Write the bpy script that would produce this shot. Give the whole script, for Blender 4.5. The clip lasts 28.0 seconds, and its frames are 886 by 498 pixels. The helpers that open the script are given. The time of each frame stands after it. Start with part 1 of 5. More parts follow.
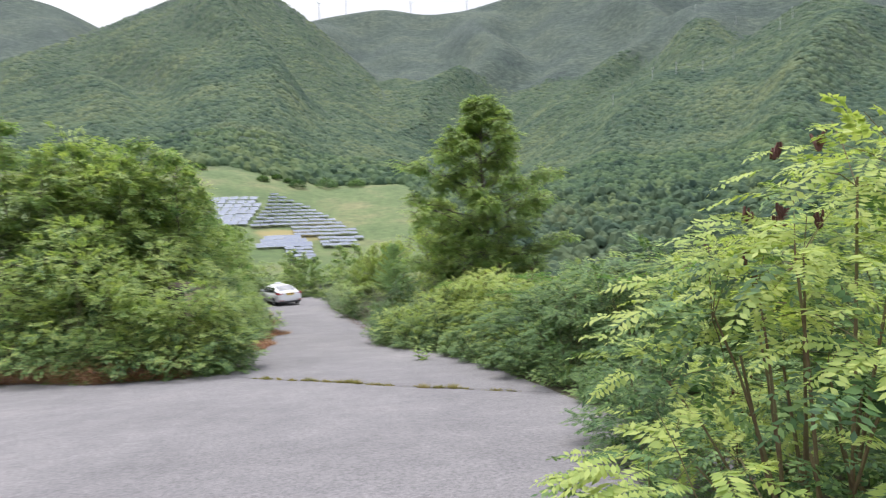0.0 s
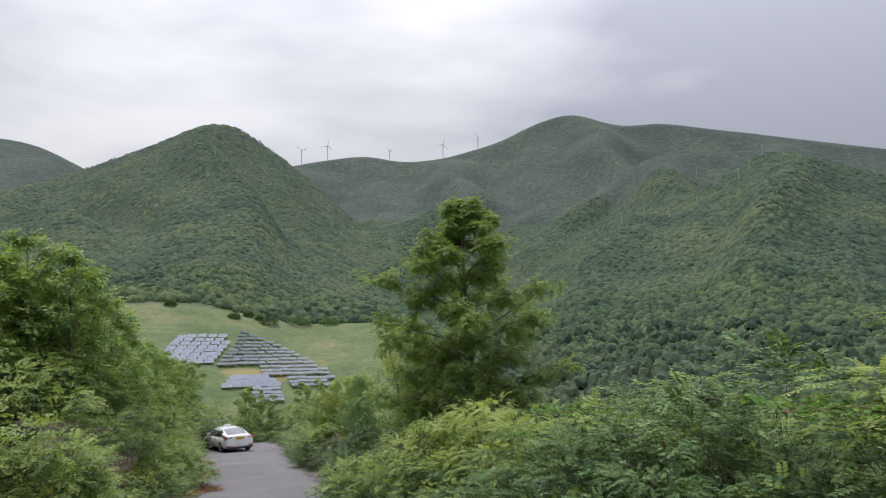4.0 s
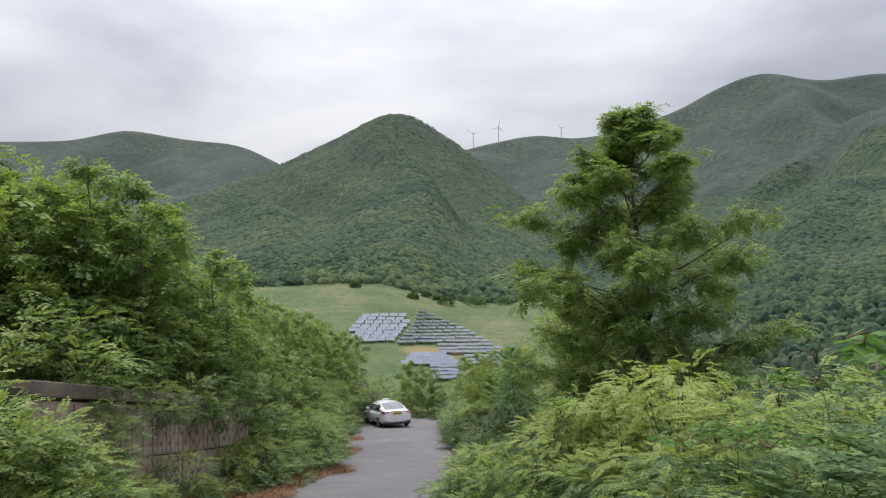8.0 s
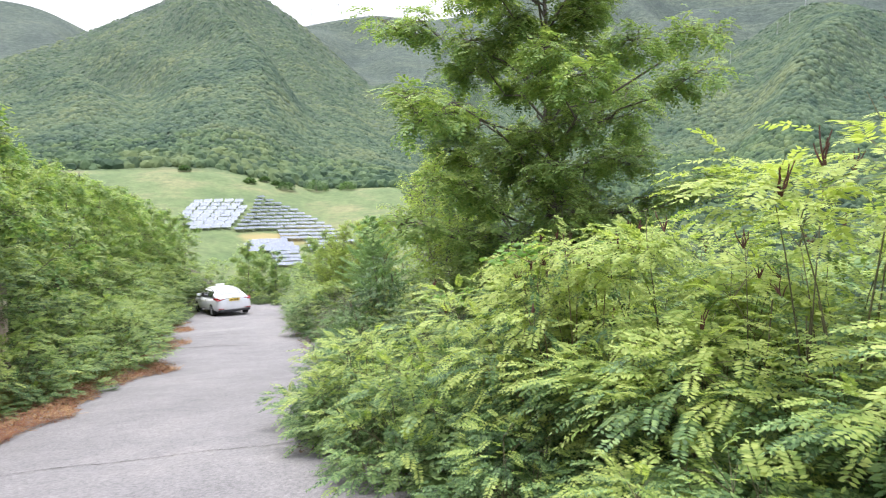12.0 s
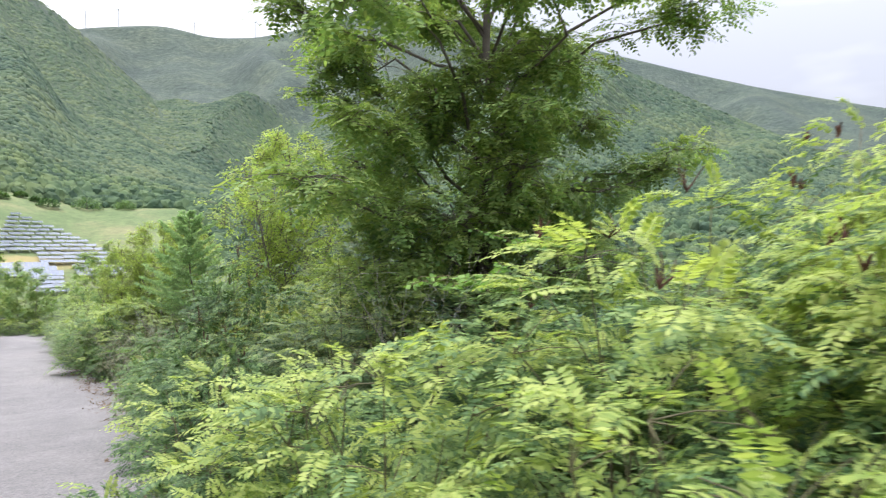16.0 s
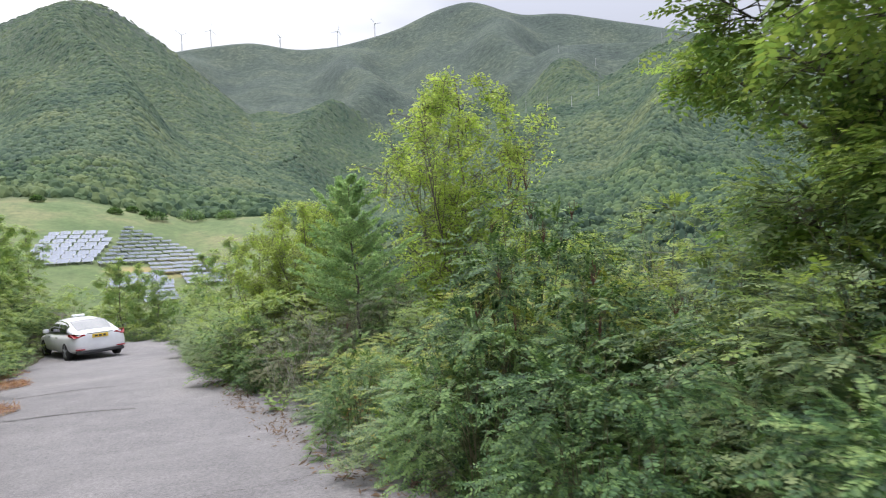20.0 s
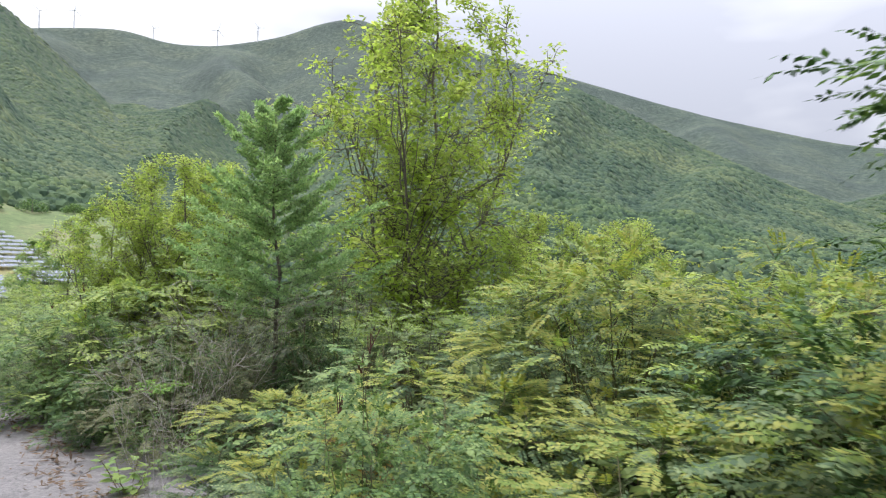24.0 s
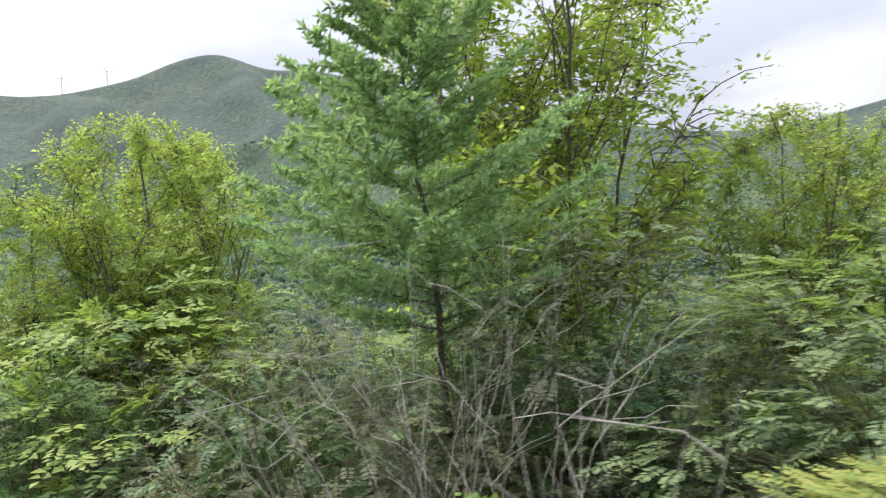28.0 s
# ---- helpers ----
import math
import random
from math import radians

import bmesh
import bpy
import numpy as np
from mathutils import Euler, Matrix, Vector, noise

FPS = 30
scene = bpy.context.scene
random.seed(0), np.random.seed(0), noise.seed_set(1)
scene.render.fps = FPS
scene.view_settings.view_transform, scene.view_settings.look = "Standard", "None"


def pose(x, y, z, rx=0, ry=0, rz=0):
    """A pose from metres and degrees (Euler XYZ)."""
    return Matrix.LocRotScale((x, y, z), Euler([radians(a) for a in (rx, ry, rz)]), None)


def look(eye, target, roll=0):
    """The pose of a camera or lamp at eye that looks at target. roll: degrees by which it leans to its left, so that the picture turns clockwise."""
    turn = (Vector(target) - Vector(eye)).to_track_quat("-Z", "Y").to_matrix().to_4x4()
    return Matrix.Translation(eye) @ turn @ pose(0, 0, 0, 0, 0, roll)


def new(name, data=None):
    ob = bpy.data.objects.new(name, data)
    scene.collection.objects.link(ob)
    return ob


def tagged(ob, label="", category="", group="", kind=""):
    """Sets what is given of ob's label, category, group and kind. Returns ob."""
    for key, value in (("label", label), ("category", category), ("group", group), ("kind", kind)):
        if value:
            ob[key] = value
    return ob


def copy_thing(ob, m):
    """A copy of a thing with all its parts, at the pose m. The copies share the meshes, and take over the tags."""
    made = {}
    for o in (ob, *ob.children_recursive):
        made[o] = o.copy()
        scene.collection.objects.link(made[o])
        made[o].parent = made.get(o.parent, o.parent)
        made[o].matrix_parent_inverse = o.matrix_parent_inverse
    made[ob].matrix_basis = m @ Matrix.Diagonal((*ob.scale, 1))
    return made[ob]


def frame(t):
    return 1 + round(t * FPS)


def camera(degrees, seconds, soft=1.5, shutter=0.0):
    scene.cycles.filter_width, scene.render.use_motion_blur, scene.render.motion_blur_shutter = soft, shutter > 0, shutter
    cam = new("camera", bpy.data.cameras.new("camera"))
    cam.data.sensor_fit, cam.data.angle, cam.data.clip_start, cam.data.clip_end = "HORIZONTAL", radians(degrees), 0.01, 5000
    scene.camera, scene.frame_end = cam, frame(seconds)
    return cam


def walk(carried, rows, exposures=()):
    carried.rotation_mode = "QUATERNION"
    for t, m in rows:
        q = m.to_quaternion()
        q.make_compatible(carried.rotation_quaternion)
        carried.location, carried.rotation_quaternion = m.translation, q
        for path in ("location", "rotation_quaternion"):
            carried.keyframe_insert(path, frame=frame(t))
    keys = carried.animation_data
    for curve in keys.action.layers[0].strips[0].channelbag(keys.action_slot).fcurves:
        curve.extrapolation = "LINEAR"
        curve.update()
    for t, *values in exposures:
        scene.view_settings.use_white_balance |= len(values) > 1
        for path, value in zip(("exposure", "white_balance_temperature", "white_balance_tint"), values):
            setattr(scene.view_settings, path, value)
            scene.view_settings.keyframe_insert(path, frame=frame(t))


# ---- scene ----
cam = camera(67.3, 28.0, soft=1.2, shutter=0.3)
# seconds, eye, yaw to the left of +y, pitch up, roll
PATH = [
    (0, -0.28, -0.23, 3.03, -13.91, -6.06, -0.72),
    (0.5, -0.28, 0.30, 2.94, -21.58, -6.71, -0.16),
    (1, -0.27, 0.83, 2.84, -23.10, -5.47, -0.47),
    (1.5, -0.22, 1.36, 2.75, -22.88, -2.90, -1.54),
    (2, -0.13, 1.90, 2.65, -20.73, -0.50, -1.61),
    (2.5, 0.03, 2.42, 2.56, -19.90, 0.38, -2.16),
    (3, 0.25, 2.95, 2.46, -19.68, 1.76, -1.73),
    (3.5, 0.50, 3.48, 2.36, -17.97, 4.37, -0.55),
    (5.5, 1.70, 5.61, 1.98, -10.68, 6.86, -2.84),
    (6, 1.94, 6.16, 1.89, -8.94, 5.20, -2.48),
    (6.5, 2.12, 6.71, 1.80, -7.92, 5.17, -3.09),
    (7, 2.25, 7.28, 1.71, -5.69, 4.80, -3.46),
    (7.5, 2.33, 7.83, 1.61, -4.37, 4.98, -4.02),
    (8, 2.39, 8.39, 1.52, -1.10, 4.40, -0.71),
    (8.5, 2.43, 8.93, 1.43, 0.31, 5.40, -2.34),
    (9, 2.45, 9.45, 1.34, 2.17, 6.54, -2.03),
    (9.5, 2.46, 9.97, 1.24, 3.65, 7.84, -1.69),
    (10, 2.44, 10.47, 1.14, 3.40, 7.22, -5.31),
    (10.5, 2.41, 10.97, 1.03, 1.54, 3.15, -4.75),
    (11, 2.37, 11.46, 0.93, -3.38, -1.45, -3.56),
    (11.5, 2.33, 11.95, 0.81, -9.44, -5.49, -3.22),
    (12, 2.30, 12.44, 0.70, -14.52, -5.46, -0.61),
    (12.5, 2.29, 12.94, 0.59, -18.09, -2.25, -0.19),
    (14.5, 2.28, 14.97, 0.15, -32.64, 3.51, 1.17),
    (15, 2.24, 15.49, 0.04, -33.20, 2.38, 0.50),
    (15.5, 2.18, 16.01, -0.07, -33.80, -0.78, 1.34),
    (16, 2.10, 16.54, -0.18, -32.09, -2.93, 1.31),
    (16.5, 2.00, 17.07, -0.28, -30.61, -3.82, 0.90),
    (17, 1.90, 17.61, -0.39, -31.16, -4.29, 0.36),
    (17.5, 1.80, 18.16, -0.49, -30.87, -2.74, 0.43),
    (18, 1.73, 18.71, -0.59, -28.59, -1.77, 1.59),
    (18.5, 1.70, 19.27, -0.68, -27.86, -2.41, 1.80),
    (19, 1.69, 19.84, -0.78, -27.60, 0.15, 0.73),
    (19.5, 1.71, 20.41, -0.87, -26.50, -0.73, -3.08),
    (20, 1.76, 20.99, -0.95, -24.63, -3.11, -1.55),
    (20.5, 1.82, 21.56, -1.04, -26.59, 1.36, -2.85),
    (22.5, 2.17, 23.81, -1.40, -31.55, 1.39, 0.50),
    (23, 2.26, 24.36, -1.49, -33.88, 0.33, 4.04),
    (23.5, 2.36, 24.89, -1.58, -36.08, -1.35, 1.93),
    (24, 2.45, 25.43, -1.67, -35.72, -1.24, 3.08),
    (24.5, 2.54, 25.97, -1.75, -44.72, -2.32, 2.97),
    (25, 2.63, 26.52, -1.83, -51.00, -0.76, 2.24),
    (25.5, 2.69, 27.06, -1.91, -51.08, 0.21, -0.95),
    (26, 2.73, 27.61, -1.99, -53.04, 1.65, -0.84),
    (26.5, 2.72, 28.17, -2.07, -54.62, 1.88, -1.61),
    (27, 2.69, 28.73, -2.15, -49.99, 2.49, -5.25),
    (27.5, 2.63, 29.30, -2.24, -45.73, 1.61, -5.06),
    (28, 2.56, 29.86, -2.32, -45.25, 0.41, -4.56),
]


def aimed(x, y, z, yaw, pitch, roll):
    a, b = radians(yaw), radians(pitch)
    way = Vector((-math.sin(a) * math.cos(b), math.cos(a) * math.cos(b), math.sin(b)))
    return look((x, y, z), Vector((x, y, z)) + way, roll)


EXPOSURES = [(0.0, 0.88), (1.0, 1.0), (1.5, 0.9), (3.0, 0.40), (6.0, 0.12), (7.0, 0.17), (8.0, 0.25), (8.6, 0.22), (9.0, 0.19), (10.0, 0.07), (11.0, 0.6), (11.7, 1.4),
             (12.5, 1.3), (15.0, 0.85), (16.0, 1.3), (16.5, 1.45), (17.5, 1.3), (20.0, 0.9), (23.0, 0.78), (24.5, 1.1), (28.0, 1.1)]
walk(cam, [(t, aimed(*r)) for t, *r in PATH], EXPOSURES)

# ---- sky and light ----
SUN_AZ, SUN_EL = 18.0, 66.0
world = bpy.data.worlds.new("overcast_sky")
scene.world = world
world.use_nodes = True
wn, wl = world.node_tree.nodes, world.node_tree.links
wn.clear()


def wnode(kind, **values):
    n = wn.new(kind)
    for key, value in values.items():
        n.inputs[key].default_value = value
    return n


sky = wn.new("ShaderNodeTexSky")
sky.sky_type, sky.sun_disc = "NISHITA", False
sky.sun_elevation, sky.sun_rotation = radians(SUN_EL), radians(-SUN_AZ)
coord = wn.new("ShaderNodeTexCoord")
squash = wn.new("ShaderNodeMapping")
squash.inputs["Scale"].default_value = (1.0, 1.0, 2.6)
wl.new(coord.outputs["Generated"], squash.inputs["Vector"])
cloud_noise = wnode("ShaderNodeTexNoise", Scale=2.1, Detail=4.5, Roughness=0.5, Distortion=0.15)
wl.new(squash.outputs["Vector"], cloud_noise.inputs["Vector"])
toward = wn.new("ShaderNodeVectorMath")
toward.operation = "DOT_PRODUCT"
toward.inputs[1].default_value = (-math.sin(radians(16)) * 0.9, math.cos(radians(16)) * 0.9, 0.43)
wl.new(coord.outputs["Generated"], toward.inputs[0])
glow = wn.new("ShaderNodeMapRange")
for key, value in (("From Min", 0.55), ("From Max", 1.0), ("To Min", -0.13), ("To Max", 0.13)):
    glow.inputs[key].default_value = value
wl.new(toward.outputs["Value"], glow.inputs["Value"])
total = wn.new("ShaderNodeMath")
total.operation = "ADD"
wl.new(cloud_noise.outputs["Fac"], total.inputs[0])
wl.new(glow.outputs["Result"], total.inputs[1])
shade = wn.new("ShaderNodeValToRGB")
shade.color_ramp.elements[0].position, shade.color_ramp.elements[0].color = 0.36, (0.49, 0.51, 0.60, 1)
shade.color_ramp.elements[1].position, shade.color_ramp.elements[1].color = 0.74, (0.99, 1.0, 1.05, 1)
wl.new(total.outputs["Value"], shade.inputs["Fac"])
parts = wn.new("ShaderNodeSeparateXYZ")
wl.new(coord.outputs["Generated"], parts.inputs[0])
square = wn.new("ShaderNodeMath")
square.operation = "MULTIPLY"
wl.new(parts.outputs["Z"], square.inputs[0])
wl.new(parts.outputs["Z"], square.inputs[1])
overhead = wn.new("ShaderNodeMapRange")  # an overcast sky is brightest overhead
for key, value in (("From Min", 0.0), ("From Max", 1.0), ("To Min", 0.60), ("To Max", 3.3)):
    overhead.inputs[key].default_value = value
wl.new(square.outputs[0], overhead.inputs["Value"])
back_sky, back_cloud, both = wnode("ShaderNodeBackground", Strength=0.05), wnode("ShaderNodeBackground", Strength=1.0), wn.new("ShaderNodeMixShader")
both.inputs[0].default_value = 0.93
wl.new(sky.outputs["Color"], back_sky.inputs["Color"])
wl.new(shade.outputs["Color"], back_cloud.inputs["Color"])
wl.new(overhead.outputs["Result"], back_cloud.inputs["Strength"])
wl.new(back_sky.outputs[0], both.inputs[1])
wl.new(back_cloud.outputs[0], both.inputs[2])
wl.new(both.outputs[0], wn.new("ShaderNodeOutputWorld").inputs["Surface"])

sun = new("sun", bpy.data.lights.new("sun", "SUN"))
sun.data.energy, sun.data.angle, sun.data.color = 1.5, radians(25), (1.0, 0.96, 0.88)
a, e = radians(SUN_AZ), radians(SUN_EL)
sun.matrix_world = look((0, 0, 60), Vector((0, 0, 60)) - Vector((-math.sin(a) * math.cos(e), math.cos(a) * math.cos(e), math.sin(e))))


# ---- materials ----
def material(name, rough=0.6, metal=0.0):
    m = bpy.data.materials.new(name)
    m.use_nodes = True
    b = m.node_tree.nodes["Principled BSDF"]
    b.inputs["Roughness"].default_value, b.inputs["Metallic"].default_value = rough, metal
    return m, m.node_tree.nodes, m.node_tree.links, b


def ramp(nodes, links, source, stops):
    r = nodes.new("ShaderNodeValToRGB")
    while len(r.color_ramp.elements) < len(stops):
        r.color_ramp.elements.new(0.5)
    for el, (p, c) in zip(r.color_ramp.elements, stops):
        el.position, el.color = p, (*c, 1)
    links.new(source, r.inputs["Fac"])
    return r.outputs["Color"]


def noise_out(nodes, links, scale, detail=5.0, rough=0.6, coords="Object"):
    tc, nz = nodes.new("ShaderNodeTexCoord"), nodes.new("ShaderNodeTexNoise")
    nz.inputs["Scale"].default_value, nz.inputs["Detail"].default_value, nz.inputs["Roughness"].default_value = scale, detail, rough
    links.new(tc.outputs[coords], nz.inputs["Vector"])
    return nz.outputs["Fac"]


def mixed(nodes, links, kind, fac, a, b):
    m = nodes.new("ShaderNodeMix")
    m.data_type, m.blend_type = "RGBA", kind
    for value, i in ((fac, 0), (a, 6), (b, 7)):
        if hasattr(value, "is_linked"):
            links.new(value, m.inputs[i])
        else:
            m.inputs[i].default_value = value if i == 0 else (*value, 1)
    return m.outputs[2]


def leaf_material(name, dark, mid, light, see_through=0.35, gloss=0.55, patch=1.6, vary=0.45, broad=0.0):
    """Leaves: colour varies leaflet by leaflet, in patches and from plant to plant; part of the light comes through."""
    m, nodes, links, b = material(name, gloss)
    geo, info = nodes.new("ShaderNodeNewGeometry"), nodes.new("ShaderNodeObjectInfo")
    patches = noise_out(nodes, links, patch, 3.0)
    add = nodes.new("ShaderNodeMath")
    add.operation = "MULTIPLY_ADD"
    links.new(geo.outputs["Random Per Island"], add.inputs[0])
    add.inputs[1].default_value = vary
    links.new(patches, add.inputs[2])
    more = nodes.new("ShaderNodeMath")
    more.operation = "MULTIPLY_ADD"
    links.new(info.outputs["Random"], more.inputs[0])
    more.inputs[1].default_value = 0.22
    links.new(add.outputs[0], more.inputs[2])
    colour = ramp(nodes, links, more.outputs[0], ((0.45, dark), (0.78, mid), (1.0, light)))
    if broad:  # whole stands of other kinds of tree
        stands = ramp(nodes, links, noise_out(nodes, links, broad, 4.0, 0.65), ((0.36, (0.62, 0.74, 0.80)), (0.5, (0.95, 1.0, 0.95)), (0.64, (1.36, 1.22, 1.06))))
        colour = mixed(nodes, links, "MULTIPLY", 1.0, colour, stands)
    links.new(colour, b.inputs["Base Color"])
    b.inputs["Specular IOR Level"].default_value = 0.2
    thin, mix = nodes.new("ShaderNodeBsdfTranslucent"), nodes.new("ShaderNodeMixShader")
    mix.inputs[0].default_value = see_through
    warm = mixed(nodes, links, "MULTIPLY", 1.0, colour, (1.2, 1.25, 0.72))
    links.new(warm, thin.inputs["Color"])
    out = nodes["Material Output"]
    links.new(b.outputs[0], mix.inputs[1])
    links.new(thin.outputs[0], mix.inputs[2])
    links.new(mix.outputs[0], out.inputs["Surface"])
    return m


def rough_material(name, stops, scale, rough=0.8, bump=0.3, fine=40.0, metal=0.0, fine_mix=0.35):
    """Stone, bark, soil, concrete: broad stains, fine grain and relief."""
    m, nodes, links, b = material(name, rough, metal)
    broad = ramp(nodes, links, noise_out(nodes, links, scale), stops)
    grain = noise_out(nodes, links, fine, 6.0, 0.7)
    speck = ramp(nodes, links, grain, ((0.3, (0.55, 0.55, 0.55)), (0.7, (1.3, 1.3, 1.3))))
    links.new(mixed(nodes, links, "MULTIPLY", fine_mix, broad, speck), b.inputs["Base Color"])
    bp = nodes.new("ShaderNodeBump")
    bp.inputs["Strength"].default_value = bump
    bp.inputs["Distance"].default_value = 0.02
    links.new(grain, bp.inputs["Height"])
    links.new(bp.outputs[0], b.inputs["Normal"])
    return m


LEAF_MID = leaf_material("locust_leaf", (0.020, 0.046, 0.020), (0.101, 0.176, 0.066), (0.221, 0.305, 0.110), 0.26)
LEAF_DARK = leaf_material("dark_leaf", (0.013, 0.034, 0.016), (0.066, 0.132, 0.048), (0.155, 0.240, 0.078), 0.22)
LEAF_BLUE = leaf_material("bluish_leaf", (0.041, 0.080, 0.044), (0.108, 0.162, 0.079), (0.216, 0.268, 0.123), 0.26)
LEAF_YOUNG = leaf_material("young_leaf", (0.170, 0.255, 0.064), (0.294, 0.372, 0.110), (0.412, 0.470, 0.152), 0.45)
LEAF_LIME = leaf_material("yellow_green_leaf", (0.124, 0.200, 0.061), (0.221, 0.308, 0.094), (0.330, 0.395, 0.128), 0.42)
LEAF_BANK = leaf_material("bank_leaf", (0.015, 0.040, 0.017), (0.091, 0.165, 0.055), (0.211, 0.295, 0.097), 0.24)
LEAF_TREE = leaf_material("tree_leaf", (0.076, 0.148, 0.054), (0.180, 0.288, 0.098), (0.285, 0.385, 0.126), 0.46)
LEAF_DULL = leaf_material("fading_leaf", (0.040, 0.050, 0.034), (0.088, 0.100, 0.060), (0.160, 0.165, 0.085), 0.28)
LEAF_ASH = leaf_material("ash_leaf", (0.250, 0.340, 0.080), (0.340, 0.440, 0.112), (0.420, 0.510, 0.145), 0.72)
LEAF_GOLD = leaf_material("turning_leaf", (0.134, 0.208, 0.055), (0.214, 0.290, 0.079), (0.345, 0.350, 0.099), 0.4)
LEAF_VINE = leaf_material("vine_leaf", (0.075, 0.165, 0.042), (0.128, 0.240, 0.058), (0.195, 0.315, 0.078), 0.42)
NEEDLE = leaf_material("larch_needle", (0.180, 0.295, 0.150), (0.305, 0.435, 0.230), (0.415, 0.530, 0.300), 0.45)
GRASS = leaf_material("grass_blade", (0.110, 0.140, 0.045), (0.200, 0.200, 0.075), (0.350, 0.280, 0.130), 0.4)
LEAF_RUST = leaf_material("rusty_leaf", (0.170, 0.085, 0.035), (0.270, 0.140, 0.050), (0.330, 0.260, 0.080), 0.35)
LEAF_BROAD = leaf_material("broad_leaf", (0.150, 0.240, 0.090), (0.225, 0.325, 0.120), (0.300, 0.390, 0.130), 0.45)
STRAW = leaf_material("dry_straw", (0.110, 0.045, 0.026), (0.210, 0.090, 0.050), (0.330, 0.215, 0.110), 0.15, 0.8)
LITTER = leaf_material("brown_litter", (0.060, 0.042, 0.030), (0.105, 0.070, 0.048), (0.170, 0.115, 0.075), 0.05, 0.85)
SEED = rough_material("seed_head", ((0.3, (0.045, 0.018, 0.013)), (0.7, (0.130, 0.050, 0.034))), 8.0, 0.85)
BARK = rough_material("bark", ((0.3, (0.070, 0.058, 0.046)), (0.7, (0.170, 0.142, 0.115))), 4.0, 0.9, 0.6)
STEM = rough_material("green_brown_stem", ((0.3, (0.085, 0.075, 0.042)), (0.7, (0.150, 0.135, 0.066))), 4.0, 0.85, 0.3)
TWIG = rough_material("dry_twig", ((0.3, (0.240, 0.220, 0.195)), (0.7, (0.420, 0.390, 0.350))), 6.0, 0.85)
SHOOT = rough_material("red_shoot", ((0.3, (0.130, 0.070, 0.040)), (0.7, (0.160, 0.150, 0.060))), 5.0, 0.8)
# some blue worked into the crown colour stands for haze over the slopes
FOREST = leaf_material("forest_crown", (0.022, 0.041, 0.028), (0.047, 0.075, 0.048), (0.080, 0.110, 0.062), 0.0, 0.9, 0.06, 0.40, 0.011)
PINES_DARKENED = leaf_material("darkened_pine_crown", (0.018, 0.036, 0.022), (0.038, 0.066, 0.036), (0.078, 0.114, 0.054), 0.0, 0.9, 0.06, 0.45, 0.025)


# ---- mesh helpers ----
rng = np.random.default_rng(7)


def mesh_of(name, verts, quads, mat, smooth=False):
    me = bpy.data.meshes.new(name)
    verts, quads = np.asarray(verts, np.float32), np.asarray(quads, np.int32)
    n = quads.shape[1]
    me.vertices.add(len(verts))
    me.vertices.foreach_set("co", verts.ravel())
    me.loops.add(quads.size)
    me.loops.foreach_set("vertex_index", quads.ravel())
    me.polygons.add(len(quads))
    me.polygons.foreach_set("loop_start", np.arange(0, quads.size, n, dtype=np.int32))
    me.polygons.foreach_set("use_smooth", np.full(len(quads), smooth))
    me.update(calc_edges=True)
    me.validate()
    me.materials.append(mat)
    return me


def piece(name, me, parent=None, label="", kind=""):
    ob = new(name, me)
    ob.parent = parent
    return tagged(ob, label, kind=kind)


def part(name, bm, mat, parent=None, label="", kind="", smooth=False):
    me = bpy.data.meshes.new(name)
    bm.to_mesh(me)
    bm.free()
    if smooth:
        me.polygons.foreach_set("use_smooth", np.full(len(me.polygons), True))
    me.materials.append(mat)
    return piece(name, me, parent, label, kind)


def box(bm, lo, hi, bevel=0.0):
    size = [b - a for a, b in zip(lo, hi)]
    mid = [(a + b) / 2 for a, b in zip(lo, hi)]
    made = bmesh.ops.create_cube(bm, size=1, matrix=Matrix.LocRotScale(mid, None, size))["verts"]
    if bevel:
        edges = list({e for v in made for e in v.link_edges})
        bmesh.ops.bevel(bm, geom=edges, offset=bevel, segments=2, profile=0.5, affect="EDGES")
    return bm


def unit(v):
    return v / np.maximum(np.linalg.norm(v, axis=-1, keepdims=True), 1e-9)


def tubes(lines, radii, sides=5):
    """Tapered tubes along polylines: lists of (n, 3) points and of (from, to) radii."""
    vs, fs, base = [], [], 0
    ring = np.arange(sides) * 2 * np.pi / sides
    for pts, (ra, rb) in zip(lines, radii):
        pts = np.asarray(pts, float)
        n = len(pts)
        along = unit(np.gradient(pts, axis=0))
        side = unit(np.cross(along, np.where(np.abs(along[:, 2:]) > 0.9, [[1.0, 0, 0]], [[0, 0, 1.0]])))
        other = np.cross(along, side)
        r = np.linspace(ra, rb, n)[:, None, None]
        vs.append((pts[:, None] + r * (np.cos(ring)[None, :, None] * side[:, None] + np.sin(ring)[None, :, None] * other[:, None])).reshape(-1, 3))
        i, j = np.meshgrid(np.arange(n - 1), np.arange(sides), indexing="ij")
        k = (j + 1) % sides
        fs.append((base + np.stack([i * sides + j, i * sides + k, (i + 1) * sides + k, (i + 1) * sides + j], -1)).reshape(-1, 4))
        base += n * sides
    return np.concatenate(vs), np.concatenate(fs)


def rhombs(base, way, across, length, width, belly=0.45):
    """Flat pointed leaflets, four corners each."""
    length, width = np.reshape(length, (-1, 1)), np.reshape(width, (-1, 1))
    mid = base + way * length * belly
    v = np.stack([base, mid + across * width / 2, base + way * length, mid - across * width / 2], 1).reshape(-1, 3)
    return v, np.arange(len(v)).reshape(-1, 4)


